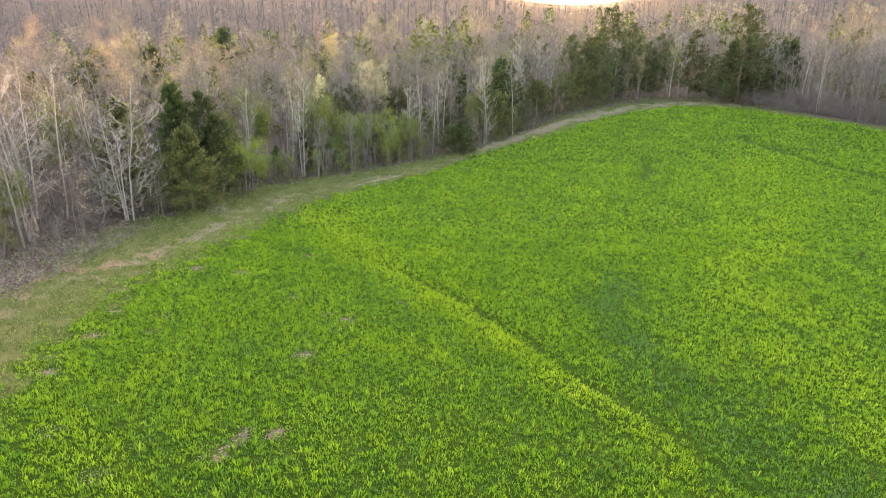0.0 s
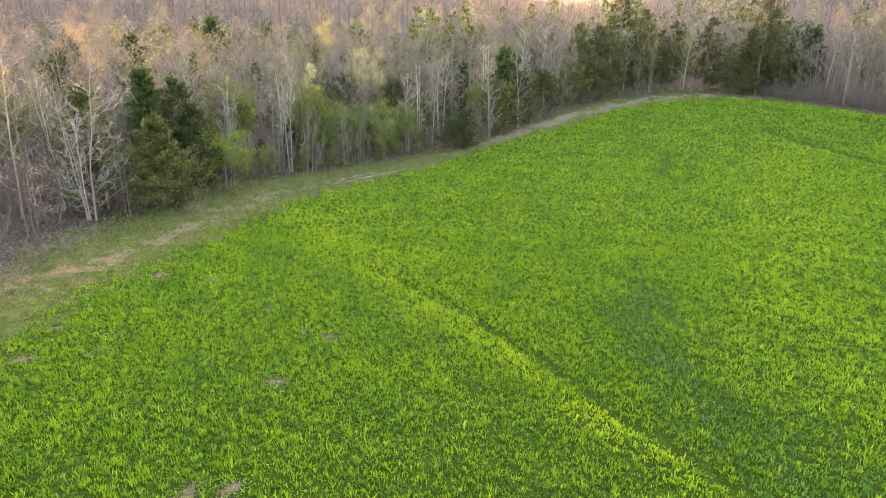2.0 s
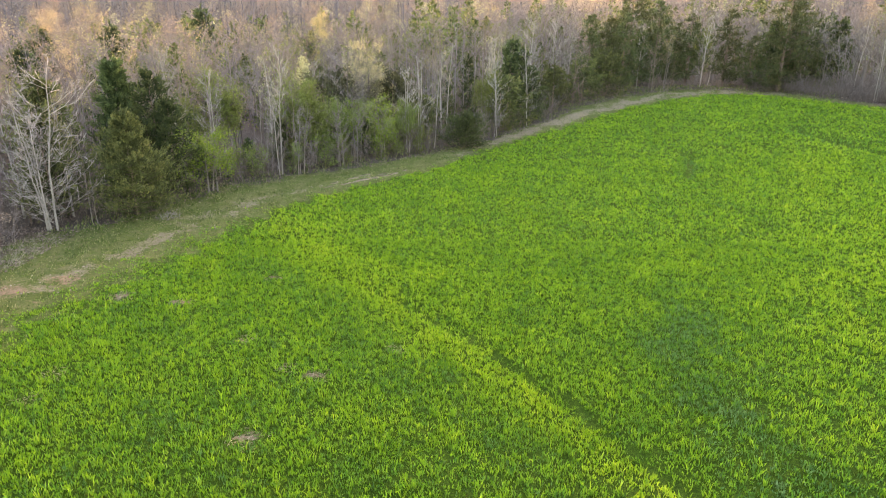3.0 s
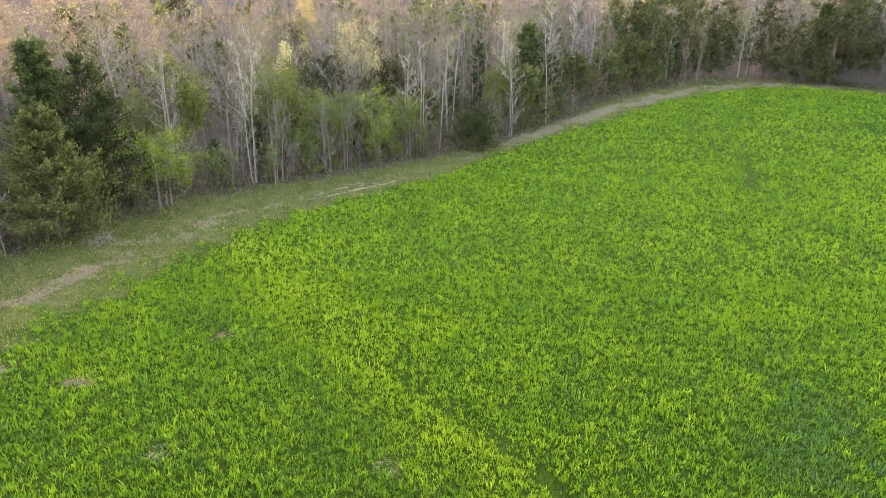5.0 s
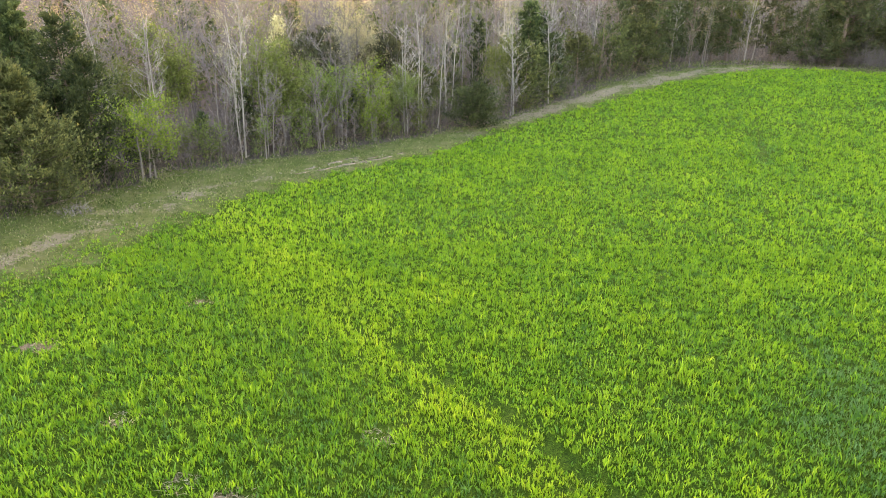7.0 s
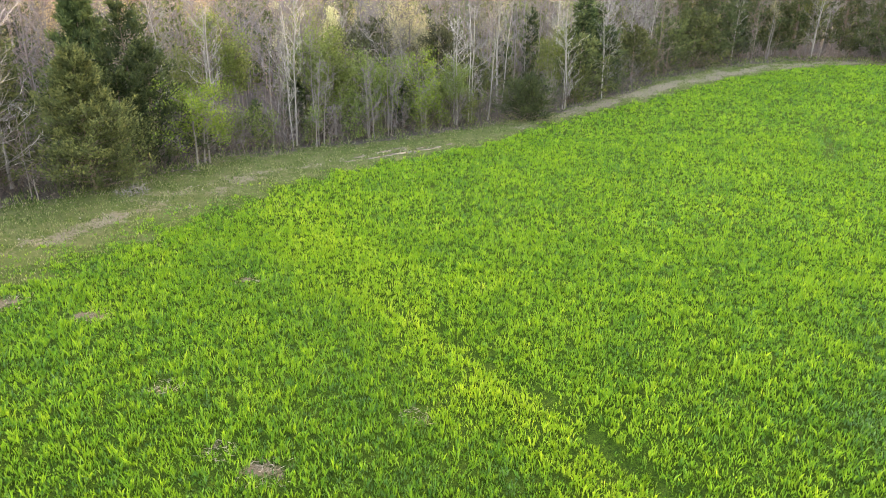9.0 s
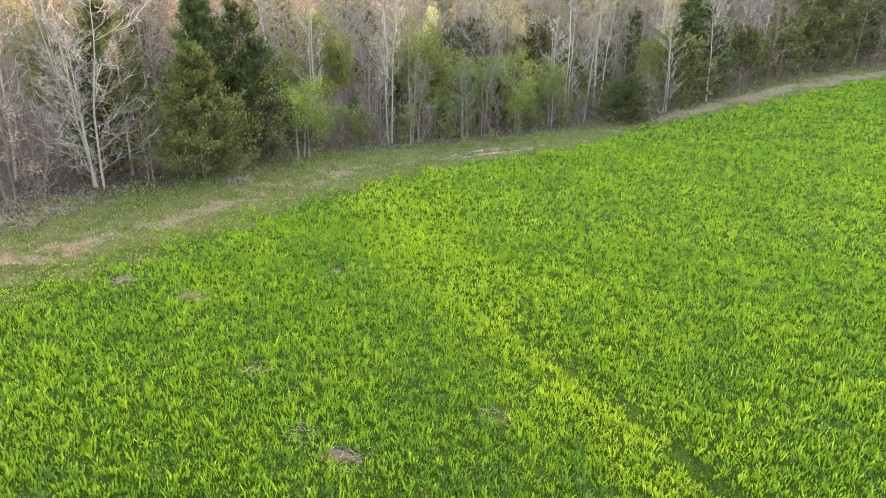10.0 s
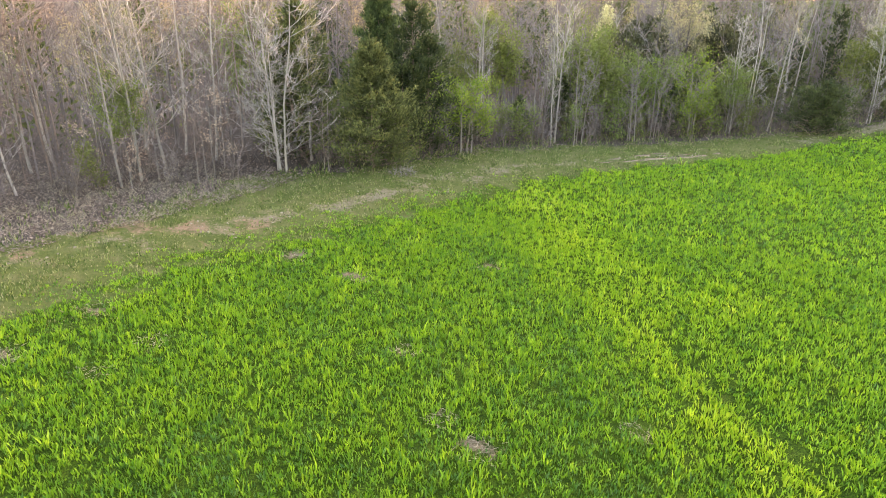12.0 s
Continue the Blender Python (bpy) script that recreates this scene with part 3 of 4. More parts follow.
def cedar_tree(seed, h, w, boughs, per, size, leaf, label, power=.6, leaders=((0, 0, 1),), name="cedar_tree"):
    crown, wood = cedar_foliage(seed, h, w, boughs, per, size, power, leaders)
    trunk = Sheaf()
    for dx, dy, tall in leaders:
        trunk.tube([(dx * .2, dy * .2, -.15), (dx * .8 + .03, dy * .8, h * .25), (dx, dy + .03, h * tall * .65), (dx, dy, h * tall * .96)], [.12 * h / 8, .085 * h / 8, .04 * h / 8, .01], 6)
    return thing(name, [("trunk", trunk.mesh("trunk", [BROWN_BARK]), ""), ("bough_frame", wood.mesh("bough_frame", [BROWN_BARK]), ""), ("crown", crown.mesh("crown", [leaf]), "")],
                 label, "tree", "evergreen cedars")


def pine_tree(seed, h, w, label, **kw):
    crown, wood = pine_foliage(seed, h, w, **kw)
    trunk = Sheaf()
    trunk.tube([(0, 0, -.2), (.05, 0, h * .35), (0, .06, h * .7), (0, 0, h * .99)], [.2, .15, .08, .015], 7)
    return thing("pine_tree", [("trunk", trunk.mesh("trunk", [BROWN_BARK]), ""), ("bough_frame", wood.mesh("bough_frame", [BROWN_BARK]), ""), ("crown", crown.mesh("crown", [PINE_GREEN]), "")],
                 label, "tree", "pines at the field's end")


# the trees that stand out along the edge
big_bare = plant(bare_tree(106, 9.6, 4, .054, PALE_BARK, PALE_TWIG, "pale many-stemmed bare tree at the field's edge", reach=.5, limbs=22, subs=6, twigs=5, first=.06, rise=.42, splay=(.05, .17)), -23.9, 45.7, 40)
cedar_front = plant(cedar_tree(201, 7.0, 6.2, 140, 200, .17, CEDAR_OLIVE, "olive-green cedar with a broad cone at the track", .9), -20.3, 49.2, 10)
cedar_dark = plant(cedar_tree(202, 9.3, 5.6, 165, 190, .2, CEDAR_GREEN, "dark green broad-shouldered cedar beside the olive one", .68, ((0, 0, 1), (1.0, .2, .76), (-.2, -.9, .6))), -20.6, 54.2, 0)
cedar_back = plant(cedar_tree(203, 9.9, 5.2, 140, 190, .2, CEDAR_GREEN, "dark green cedar with a pointed top behind two others", .75), -22.8, 54.0, 200)
cedar_behind = plant(cedar_tree(204, 9.2, 5.8, 130, 160, .2, CEDAR_OLIVE, "tall yellowish-green cedar behind the pale bare tree", .7, ((0, 0, 1), (-1.4, .4, .8))), -25.2, 49.3, 120)
leafy = plant(budding_tree(301, 4.2, 3, .05, GREY_BARK, TWIG_GREY, SPRING_GREEN, "small tree in bright spring-green leaf beside the track", 9, .10, .13, .85, reach=.8, limbs=13, subs=6, twigs=4,
                           first=.2, rise=.4, name="leafing_tree", part="foliage"), -17.3, 55.2, 0)
round_bush_mesh, round_bush_wood = cedar_foliage(401, 3.4, 4.0, 90, 120, .17, .3, ((0, 0, 1), (.7, .2, .85), (-.6, -.3, .8)))
round_bush = plant(thing("evergreen_bush", [("bough_frame", round_bush_wood.mesh("bough_frame", [BROWN_BARK]), ""), ("crown", round_bush_mesh.mesh("crown", [CEDAR_GREEN]), "")],
                         "dark green rounded evergreen bush at the wood edge", "bush"), 1.8, 69.6, 0)
green_a = plant(budding_tree(302, 7.8, 2, .06, GREY_BARK, TWIG_GREY, MIST_GREEN, "slender tree misted with fresh green buds", 14, .115, .28, .95, reach=.44, limbs=15, subs=6, twigs=4, first=.45, rise=.6, name="leafing_tree", part="foliage"), -17.9, 63.2, 0)
green_b = plant(budding_tree(303, 6.7, 3, .055, GREY_BARK, TWIG_GREY, MIST_GREEN, "many-stemmed tree misted with fresh green buds", 13, .115, .28, .95, reach=.5, limbs=15, subs=6, twigs=4, first=.3, rise=.6, name="leafing_tree", part="foliage"), -11.6, 64.0, 0)
green_c = plant(budding_tree(304, 5.3, 3, .05, GREY_BARK, TWIG_GREY, SPRING_GREEN, "low tree with yellow-green young leaves", 6, .10, .16, .8, reach=.56, limbs=13, subs=6, twigs=4, first=.2, rise=.5, name="leafing_tree", part="foliage"), -5.8, 65.9, 0)
pale_twin = plant(bare_tree(102, 9.9, 2, .05, PALE_BARK, PALE_BARK, "pale slender bare tree with upright stems", reach=.26, limbs=16, first=.35, rise=.9, splay=(.01, .04)), -14.1, 61.0, 0)
dull_evergreen = plant(cedar_tree(205, 7.6, 7.0, 120, 100, .25, DARK_OLIVE, "broad dull-green evergreen behind the budding trees", .35, ((0, 0, 1), (1.5, .3, .85), (-1.4, -.4, .9)), "evergreen_tree"), -10.4, 71.4, 0)
cream_tree = plant(budding_tree(305, 9.4, 3, .10, GREY_BARK, TWIG_GREY, CREAM_BUDS, "broad grey tree opening in cream blossom", 16, .075, .18, .55, reach=.46, limbs=18, subs=6, twigs=4, first=.4, rise=.6), -7.4, 72.4, 0)
cream_small = plant(budding_tree(306, 8.0, 1, .06, GREY_BARK, TWIG_GREY, CREAM_BUDS, "slim tree with a cream blossoming top", 16, .10, .18, .9, reach=.26, first=.6, limbs=16), -13.9, 72.6, 0)
gold_top = plant(budding_tree(307, 11.4, 1, .09, GREY_BARK, TWIG_GREY, GOLD_BUDS, "tall tree with a bright yellow budding crown", 30, .08, .24, .95, reach=.26, first=.5, limbs=16), -14.7, 88.8, 0)
orange_top = plant(budding_tree(308, 12.0, 2, .09, GREY_BARK, TWIG_WARM, SUNLIT_BUDS, "tree with a soft orange budding crown, low sunlight put into its colour", 22, .055, .22, .9, reach=.24, first=.5, limbs=15, subs=5), -31.4, 64.8, 0)
tan_sapling = plant(budding_tree(309, 4.6, 1, .035, GREY_BARK, TWIG_WARM, TAN_LEAVES, "sapling still holding its dead tan leaves", 8, .10, .12, .5, reach=.42, limbs=12, first=.15, rise=.25,
                                 name="beech_sapling", part="foliage"), -25.6, 42.6, 0)

# kinds that repeat
bare_kinds = [bare_tree(110 + i, hh, st, th, bk, tw, lb, reach=rc, limbs=lm, subs=5, twigs=4, first=fs, rise=.75) for i, (hh, st, th, bk, tw, lb, rc, lm, fs) in enumerate([
    (9.5, 1, .046, GREY_BARK, TWIG_GREY, "grey bare tree in a young wood", .34, 24, .12), (8.6, 2, .036, PALE_BARK, PALE_TWIG, "pale-stemmed bare tree in a young wood", .34, 17, .1),
    (10.4, 1, .05, PALE_BARK, PALE_TWIG, "tall pale bare tree in a young wood", .3, 26, .16), (7.6, 3, .03, GREY_BARK, TWIG_GREY, "slender many-stemmed bare tree", .36, 13, .08),
    (9.0, 1, .044, BROWN_BARK, TWIG_WARM, "brown bare tree with russet twigs", .35, 24, .1), (6.2, 2, .028, GREY_BARK, TWIG_WARM, "young bare sapling with russet twigs", .4, 14, .06)])]
bud_kinds = [
    budding_tree(320, 9.4, 1, .08, GREY_BARK, TWIG_WARM, SUNLIT_BUDS, "tree with an orange haze of buds, sunlight put into their colour", 24, .042, .22, .9, reach=.26, first=.4, subs=5),
    budding_tree(321, 9.0, 2, .07, GREY_BARK, TWIG_GREY, GOLD_BUDS, "tree with a yellow haze of buds", 17, .042, .22, .75, reach=.26, first=.4),
    budding_tree(322, 7.4, 2, .06, GREY_BARK, TWIG_GREY, MIST_GREEN, "tree with a green haze of buds", 13, .12, .26, .9, reach=.46, first=.32, subs=6, twigs=4, rise=.6),
    budding_tree(323, 8.6, 1, .075, PALE_BARK, TWIG_GREY, CREAM_BUDS, "tree with pale cream buds", 14, .055, .18, .6, reach=.24, first=.4)]
cedar_kinds = [cedar_tree(210, 7.2, 5.4, 58, 72, .28, CEDAR_GREEN, "dark green cedar among bare trees", .7), cedar_tree(211, 5.8, 5.4, 58, 72, .27, CEDAR_OLIVE, "olive-green cedar among bare trees", .4, ((0, 0, 1), (.8, .3, .85))),
               cedar_tree(212, 9.0, 5.8, 64, 72, .29, CEDAR_GREEN, "tall dark cedar among bare trees", .75),
               cedar_tree(213, 7.6, 2.8, 46, 48, .25, CEDAR_GREEN, "slender dark cedar among bare trees", .7)]
pine_kinds = [pine_tree(501, 12.5, 10.5, "tall dark pine at the end of the field", clumps=720, first=.04, per=14), pine_tree(502, 10, 6.5, "dark pine at the end of the field", clumps=400, first=.08, per=13)]

used = set()


def put(kind, x, y, size=1.0, turn=None):
    """The first of a kind is the model itself, the next ones are copies."""
    turn = rng.uniform(0, 360) if turn is None else turn
    if kind.name in used:
        return place_copy(kind, x, y, turn, size)
    used.add(kind.name)
    return plant(kind, x, y, turn, size)


# single trees known by their places
for x, y, k, s in [(-12.2, 60.9, 3, .9), (-9.0, 63.0, 3, .8), (-2.6, 69.2, 1, 1.0), (-1.2, 69.8, 2, .85), (-3.6, 68.6, 1, .9), (-28.6, 42.2, 2, 1.18), (-26.4, 44.6, 5, 1.0), (-27.3, 38.6, 0, 1.1),
                   (-29.3, 35.0, 2, .8), (-25.4, 41.6, 5, .8), (-22.2, 47.4, 5, .7), (-27.8, 40.4, 1, 1.3), (-30.0, 37.0, 4, .9), (-18.6, 59.4, 1, 1.0), (-14.9, 60.6, 3, 1.0), (-8.0, 64.6, 3, .8),
                   (5.2, 73.6, 1, .9), (8.6, 77.4, 2, .8),
                   (44.4, 86.2, 0, .9), (45.6, 84.2, 3, 1.1), (47.0, 82.6, 4, .95), (47.4, 80.6, 1, .95), (48.8, 79.6, 3, 1.1), (49.4, 77.4, 0, .85), (50.8, 75.8, 5, 1.2), (51.2, 73.8, 3, 1.1), (52.6, 72.4, 1, .9),
                   (53.0, 70.2, 3, 1.0), (54.4, 68.8, 4, .9), (47.2, 85.0, 1, 1.0), (49.6, 82.4, 4, 1.0), (51.6, 79.0, 0, 1.0), (53.6, 75.6, 1, 1.0), (-30.4, 45.0, 2, 1.1)]:
    put(bare_kinds[k], x, y, s)
for x, y, k, s in [(2.3, 78, 3, 1.0), (40.4, 91.2, 2, .95), (45.6, 88.4, 1, 1.0), (5.6, 76.2, 1, 1.05), (9.4, 80.2, 0, .8), (12.4, 84.6, 1, .9), (16.4, 87.6, 1, .95), (19.6, 90.4, 1, 1.0), (8.7, 83.5, 2, .85),
                   (-6.0, 77.2, 1, 1.15), (-40.0, 75, 2, 1.3), (-39, 70, 0, 1.3), (-36.6, 82.2, 2, 1.3), (-32.8, 99.7, 2, 1.5), (-4.0, 70.2, 1, .75), (-16.4, 61.4, 0, .4), (-13.0, 63.2, 1, .45), (-10.6, 65.2, 0, .45), (-7.4, 67.4, 0, .5), (-5.0, 69.0, 1, .5),
                   (-19.4, 58.6, 0, .45), (-2.4, 73.6, 1, .8), (-9.0, 69.6, 1, .75), (-14.8, 65.4, 0, .55), (8.0, 78.6, 1, .6)]:
    put(cedar_kinds[k], x, y, s)
for x, y, k, s in [(40.6, 88.8, 0, 1.02), (36.2, 94.6, 1, .95), (22.6, 93.4, 1, .95), (27.6, 96.4, 0, .85), (32.2, 97.0, 1, .9), (44.6, 91.6, 1, .9), (18.2, 93.0, 0, .75), (25.0, 99.5, 0, 1.0)]:
    put(pine_kinds[k], x, y, s)
for x, y, k, s in [(5.9, 84.8, 3, .95), (-8.4, 67.0, 2, .62), (-13.8, 66.0, 2, .85), (-9.6, 65.4, 2, .7), (-3.6, 68.2, 2, .6), (3.8, 75.0, 2, .75), (-20.6, 61.2, 2, .75), (-33.3, 63.6, 0, 1.26), (-29.3, 52.4, 1, 1.05), (-26.1, 75.6, 0, .97),
                   (-28.1, 66.3, 0, .97), (-24.0, 48.4, 1, .9), (-.5, 75.4, 3, .95), (49.4, 86.9, 0, 1.1), (52.6, 85.3, 1, 1.46), (57, 86, 1, 1.35), (-46.1, 88.7, 0, 1.5), (-40.3, 63.3, 0, 1.45), (-47.5, 99.2, 1, 1.75), (-41.2, 102, 1, 1.7),
                   (-9.9, 129.6, 1, 1.65), (-13.5, 119.2, 1, 1.6), (3.8, 110, 1, 1.45), (12.9, 104.2, 1, 1.25), (-36, 47, 1, .9), (-28.4, 40.0, 2, .65), (-36.4, 55.6, 0, 1.05)]:
    put(bud_kinds[k], x, y, s)
used.update((green_c.name, dull_evergreen.name))
put(green_c, -8.6, 66.6, .9, 130)
put(dull_evergreen, -5.2, 74.4, .95, 70)
put(tan_sapling, -25.6, 42.6), put(tan_sapling, -27.2, 40.6, .9), put(tan_sapling, -28.3, 37.9, .7), put(tan_sapling, -26.6, 38.6, .5)

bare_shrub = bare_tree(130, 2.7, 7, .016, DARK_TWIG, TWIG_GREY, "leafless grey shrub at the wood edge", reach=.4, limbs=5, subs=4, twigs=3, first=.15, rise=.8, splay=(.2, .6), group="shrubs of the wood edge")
bare_shrub.name = "bare_shrub"
green_shrub = budding_tree(331, 2.6, 5, .016, DARK_TWIG, TWIG_GREY, MIST_GREEN, "low shrub in fresh green leaf at the wood edge", 7, .09, .16, .9, reach=.42, limbs=5, subs=4, first=.1, rise=.7, splay=(.2, .6), name="leafing_shrub")
tagged(bare_shrub, category="shrub"), tagged(green_shrub, category="shrub", group="shrubs of the wood edge")
for x, y, s in [(-22.0, 48.6, .9), (-16.6, 58.0, 1.0), (-14.2, 60.2, 1.1), (-11.4, 62.0, .9), (-9.6, 63.8, 1.1), (-7.4, 65.2, .9), (-3.8, 67.4, 1.1), (-1.8, 68.8, 1.0), (-.2, 70.0, .9), (3.4, 72.0, 1.0),
                (4.6, 73.2, 1.2), (8.4, 77.8, 1.0), (-26.0, 40.4, .8), (-27.4, 36.4, .9), (-28.6, 33.6, 1.0), (-24.8, 43.2, .9), (11.2, 80.6, 1.1), (46.4, 81.2, 1.0), (48.6, 77.4, 1.1), (50.6, 73.8, 1.0), (44.8, 84.0, 1.1), (45.6, 82.6, 1.0), (47.4, 79.4, 1.1), (49.6, 75.6, 1.1), (51.6, 72.0, 1.1), (52.6, 70.0, 1.0)]:
    put(bare_shrub, x, y, s)
for x, y, s in [(-15.4, 59.4, 1.1), (-10.2, 62.9, 1.2), (-6.0, 66.0, 1.2), (-4.6, 67.2, 1.3), (-2.6, 68.2, 1.0), (-17.0, 59.6, .9), (-12.8, 61.6, 1.0), (-27.6, 37.6, .9), (-8.8, 64.4, .9), (6.2, 75.4, 1.0)]:
    put(green_shrub, x, y, s)

# the front of the wood, tree by tree
taken = [(o.location.x, o.location.y) for o in scene.objects if o.parent is None and o.type == "EMPTY" and (o.location.x or o.location.y)]
count = 0
for _ in range(9000):
    if count >= 205:
        break
    x, y = rng.uniform(-46, 58), rng.uniform(26, 112)
    d, s = dist_line(x, y, WOOD_EDGE)
    if s < 0 or d < .6 or d > 10 or rng.uniform() > math.exp(-d / 6):
        continue
    if min(math.hypot(x - a, y - b) for a, b in taken) < (1.5 if d > 2 else 2.0):
        continue
    taken.append((x, y))
    if -19.5 < x < 3 and d < 5 or math.hypot(x + 21, (y - 51.5) * .8) < 4.4:
        continue
    u = rng.uniform()
    if 14 < x < 44 and u < .1:
        put(pine_kinds[int(rng.integers(2))], x, y, rng.uniform(.55, .9))
    elif u < .16 * (x > -3) + .04 * (-22 < x < -3):
        put(cedar_kinds[int(rng.integers(3))], x, y, rng.uniform(.6, 1.0))
    elif u < .3:
        w = [.4, .2, .1, .3] if x < -18 else [.1, .15, .3, .45]
        put(bud_kinds[int(rng.choice(4, p=w))], x, y, rng.uniform(.75, 1.05))
    else:
        put(bare_kinds[int(rng.integers(6))], x, y, rng.uniform(.75, 1.1))
    count += 1


# the depth of the wood: one mass of simpler trees to a kind
def wood_mass(name, label, places, heights, seed, bark, leaf=None, per=0, size=.2, evergreen=False, limbs=11, reach=.3, twig=.021, sprigs=8):
    r = np.random.default_rng(seed)
    wood, green = Sheaf(), Sheaf()
    for (x, y), h in zip(places, heights):
        z = float(height(x, y))
        o = np.array([x, y, z])
        path = stem_path(r, h, r.uniform(0, .06), .045, 5) + o
        path[0][2] -= .2
        t = .0058 * h * r.uniform(.7, 1.3)
        wood.tube(path, [t * 1.2, t, t * .75, t * .45, .012], 4)
        f = r.uniform(.25, 1, limbs) ** .8
        p = np.array([along(path, min(k, .99)) for k in f])
        a = r.uniform(0, 6.283, limbs)
        ln = reach * h * (.25 + 1.1 * np.sqrt(f) * (1.12 - f)) * r.uniform(.6, 1.3, limbs)
        d = unit(np.stack([np.cos(a), np.sin(a), r.uniform(.5, 1.5, limbs)], -1))
        e = p + d * ln[:, None]
        if evergreen:
            n = per
            g = r.uniform(0, 1, n) ** 1.1
            rad = reach * h * (1 - g) ** .75 * np.sqrt(r.uniform(.05, 1, n))
            b = r.uniform(0, 6.283, n)
            at = o + np.stack([np.cos(b) * rad, np.sin(b) * rad, g * h * .97 + .3], -1)
            way = unit(np.stack([np.cos(b) * .6, np.sin(b) * .6, np.full(n, .6)], -1) + r.normal(0, .5, (n, 3)))
            sz = size * r.uniform(.6, 1.4, n)
            # tone falls towards the stem: shade within the crown painted on the sprays
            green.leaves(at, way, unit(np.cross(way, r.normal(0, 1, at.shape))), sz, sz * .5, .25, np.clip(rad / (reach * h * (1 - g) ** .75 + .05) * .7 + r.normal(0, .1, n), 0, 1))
            continue
        wood.twigs(p, e, .012 + .001 * h)
        m = sprigs
        c = np.repeat(p, m, 0) + np.repeat(e - p, m, 0) * r.uniform(.25, 1, (limbs * m, 1))
        g = c + unit(np.repeat(d, m, 0) + r.normal(0, .55, c.shape)) * np.repeat(ln, m)[:, None] * r.uniform(.3, .85, (limbs * m, 1))
        wood.twigs(c, g, twig)
        if leaf:
            at = np.repeat(g, per, 0) + r.normal(0, .25, (len(g) * per, 3))
            way = unit(r.normal(0, 1, at.shape))
            sz = size * r.uniform(.6, 1.4, len(at))
            green.leaves(at, way, unit(np.cross(way, r.normal(0, 1, at.shape))), sz, sz * .7)
    if wood.v:
        tagged(new(name, wood.mesh(name, [bark])), label, "woods", kind="stuff")
    if green.v:
        tagged(new(name + "_foliage", green.mesh(name + "_foliage", [leaf])), label, "woods", kind="stuff")


def spots(n, x0, x1, y0, y1, near, far, seed):
    r = np.random.default_rng(seed)
    out = []
    while len(out) < n:
        x, y = r.uniform(x0, x1, 400), r.uniform(y0, y1, 400)
        d, s = dist_line(x, y, WOOD_EDGE)
        ok = (s > 0) & (d > near) & (d < far)
        out += list(zip(x[ok], y[ok]))
    return out[:n]


r_h = np.random.default_rng(77)
wood_mass("grey_wood", "dense young bare wood with grey stems and twigs", spots(680, -85, 75, 22, 140, 4, 50, 1), r_h.uniform(7.5, 11, 680), 601, TWIG_GREY)
wood_mass("edge_wood", "slender bare trees crowding the end of the field", spots(130, 40, 72, 48, 98, .8, 13, 11), r_h.uniform(6, 9.5, 130), 611, GREY_BARK, limbs=16, sprigs=9, twig=.018)
wood_mass("russet_wood", "bare wood with russet twigs", spots(330, -85, 75, 22, 140, 4, 50, 2), r_h.uniform(7, 10.5, 330), 602, TWIG_WARM)
wood_mass("orange_wood", "trees of the wood in bud, coloured orange as if sunlit", spots(70, -75, -15, 45, 130, 5, 50, 3), r_h.uniform(8.5, 11.5, 70), 603, TWIG_WARM, SUNLIT_BUDS, 4, .085)
wood_mass("yellow_wood", "trees of the wood in yellow-green bud", spots(60, -75, 60, 50, 140, 6, 50, 4), r_h.uniform(8.5, 11.5, 60), 604, TWIG_GREY, GOLD_BUDS, 4, .085)
wood_mass("green_wood", "trees of the wood in fresh green bud", spots(60, -60, 40, 50, 130, 4, 40, 5), r_h.uniform(6, 9, 60), 605, TWIG_GREY, MIST_GREEN, 5, .14)
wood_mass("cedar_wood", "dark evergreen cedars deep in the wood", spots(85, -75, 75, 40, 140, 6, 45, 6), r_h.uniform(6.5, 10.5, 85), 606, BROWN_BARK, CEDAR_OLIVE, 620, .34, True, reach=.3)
far_spots = spots(1650, -230, 190, 90, 300, 34, 210, 7)
far_tall = [h * (1 - .45 * math.exp(-((math.degrees(math.atan2(x, y)) - 12) / 8) ** 2)) for (x, y), h in zip(far_spots, r_h.uniform(9, 17, 1650))]
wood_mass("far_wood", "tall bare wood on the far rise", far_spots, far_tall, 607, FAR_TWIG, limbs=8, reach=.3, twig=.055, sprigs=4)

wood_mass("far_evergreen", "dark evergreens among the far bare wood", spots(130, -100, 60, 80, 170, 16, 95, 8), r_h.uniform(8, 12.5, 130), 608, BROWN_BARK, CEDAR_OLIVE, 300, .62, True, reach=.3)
wood_mass("far_orange_wood", "far trees in bud, coloured orange as if sunlit", spots(55, -130, 10, 80, 180, 24, 110, 9), r_h.uniform(10, 13, 55), 609, TWIG_WARM, SUNLIT_BUDS, 5, .11)
wood_mass("far_yellow_wood", "far trees in pale yellow bud", spots(45, -130, 90, 80, 190, 24, 110, 10), r_h.uniform(10, 13.5, 45), 610, TWIG_GREY, CREAM_BUDS, 5, .11)


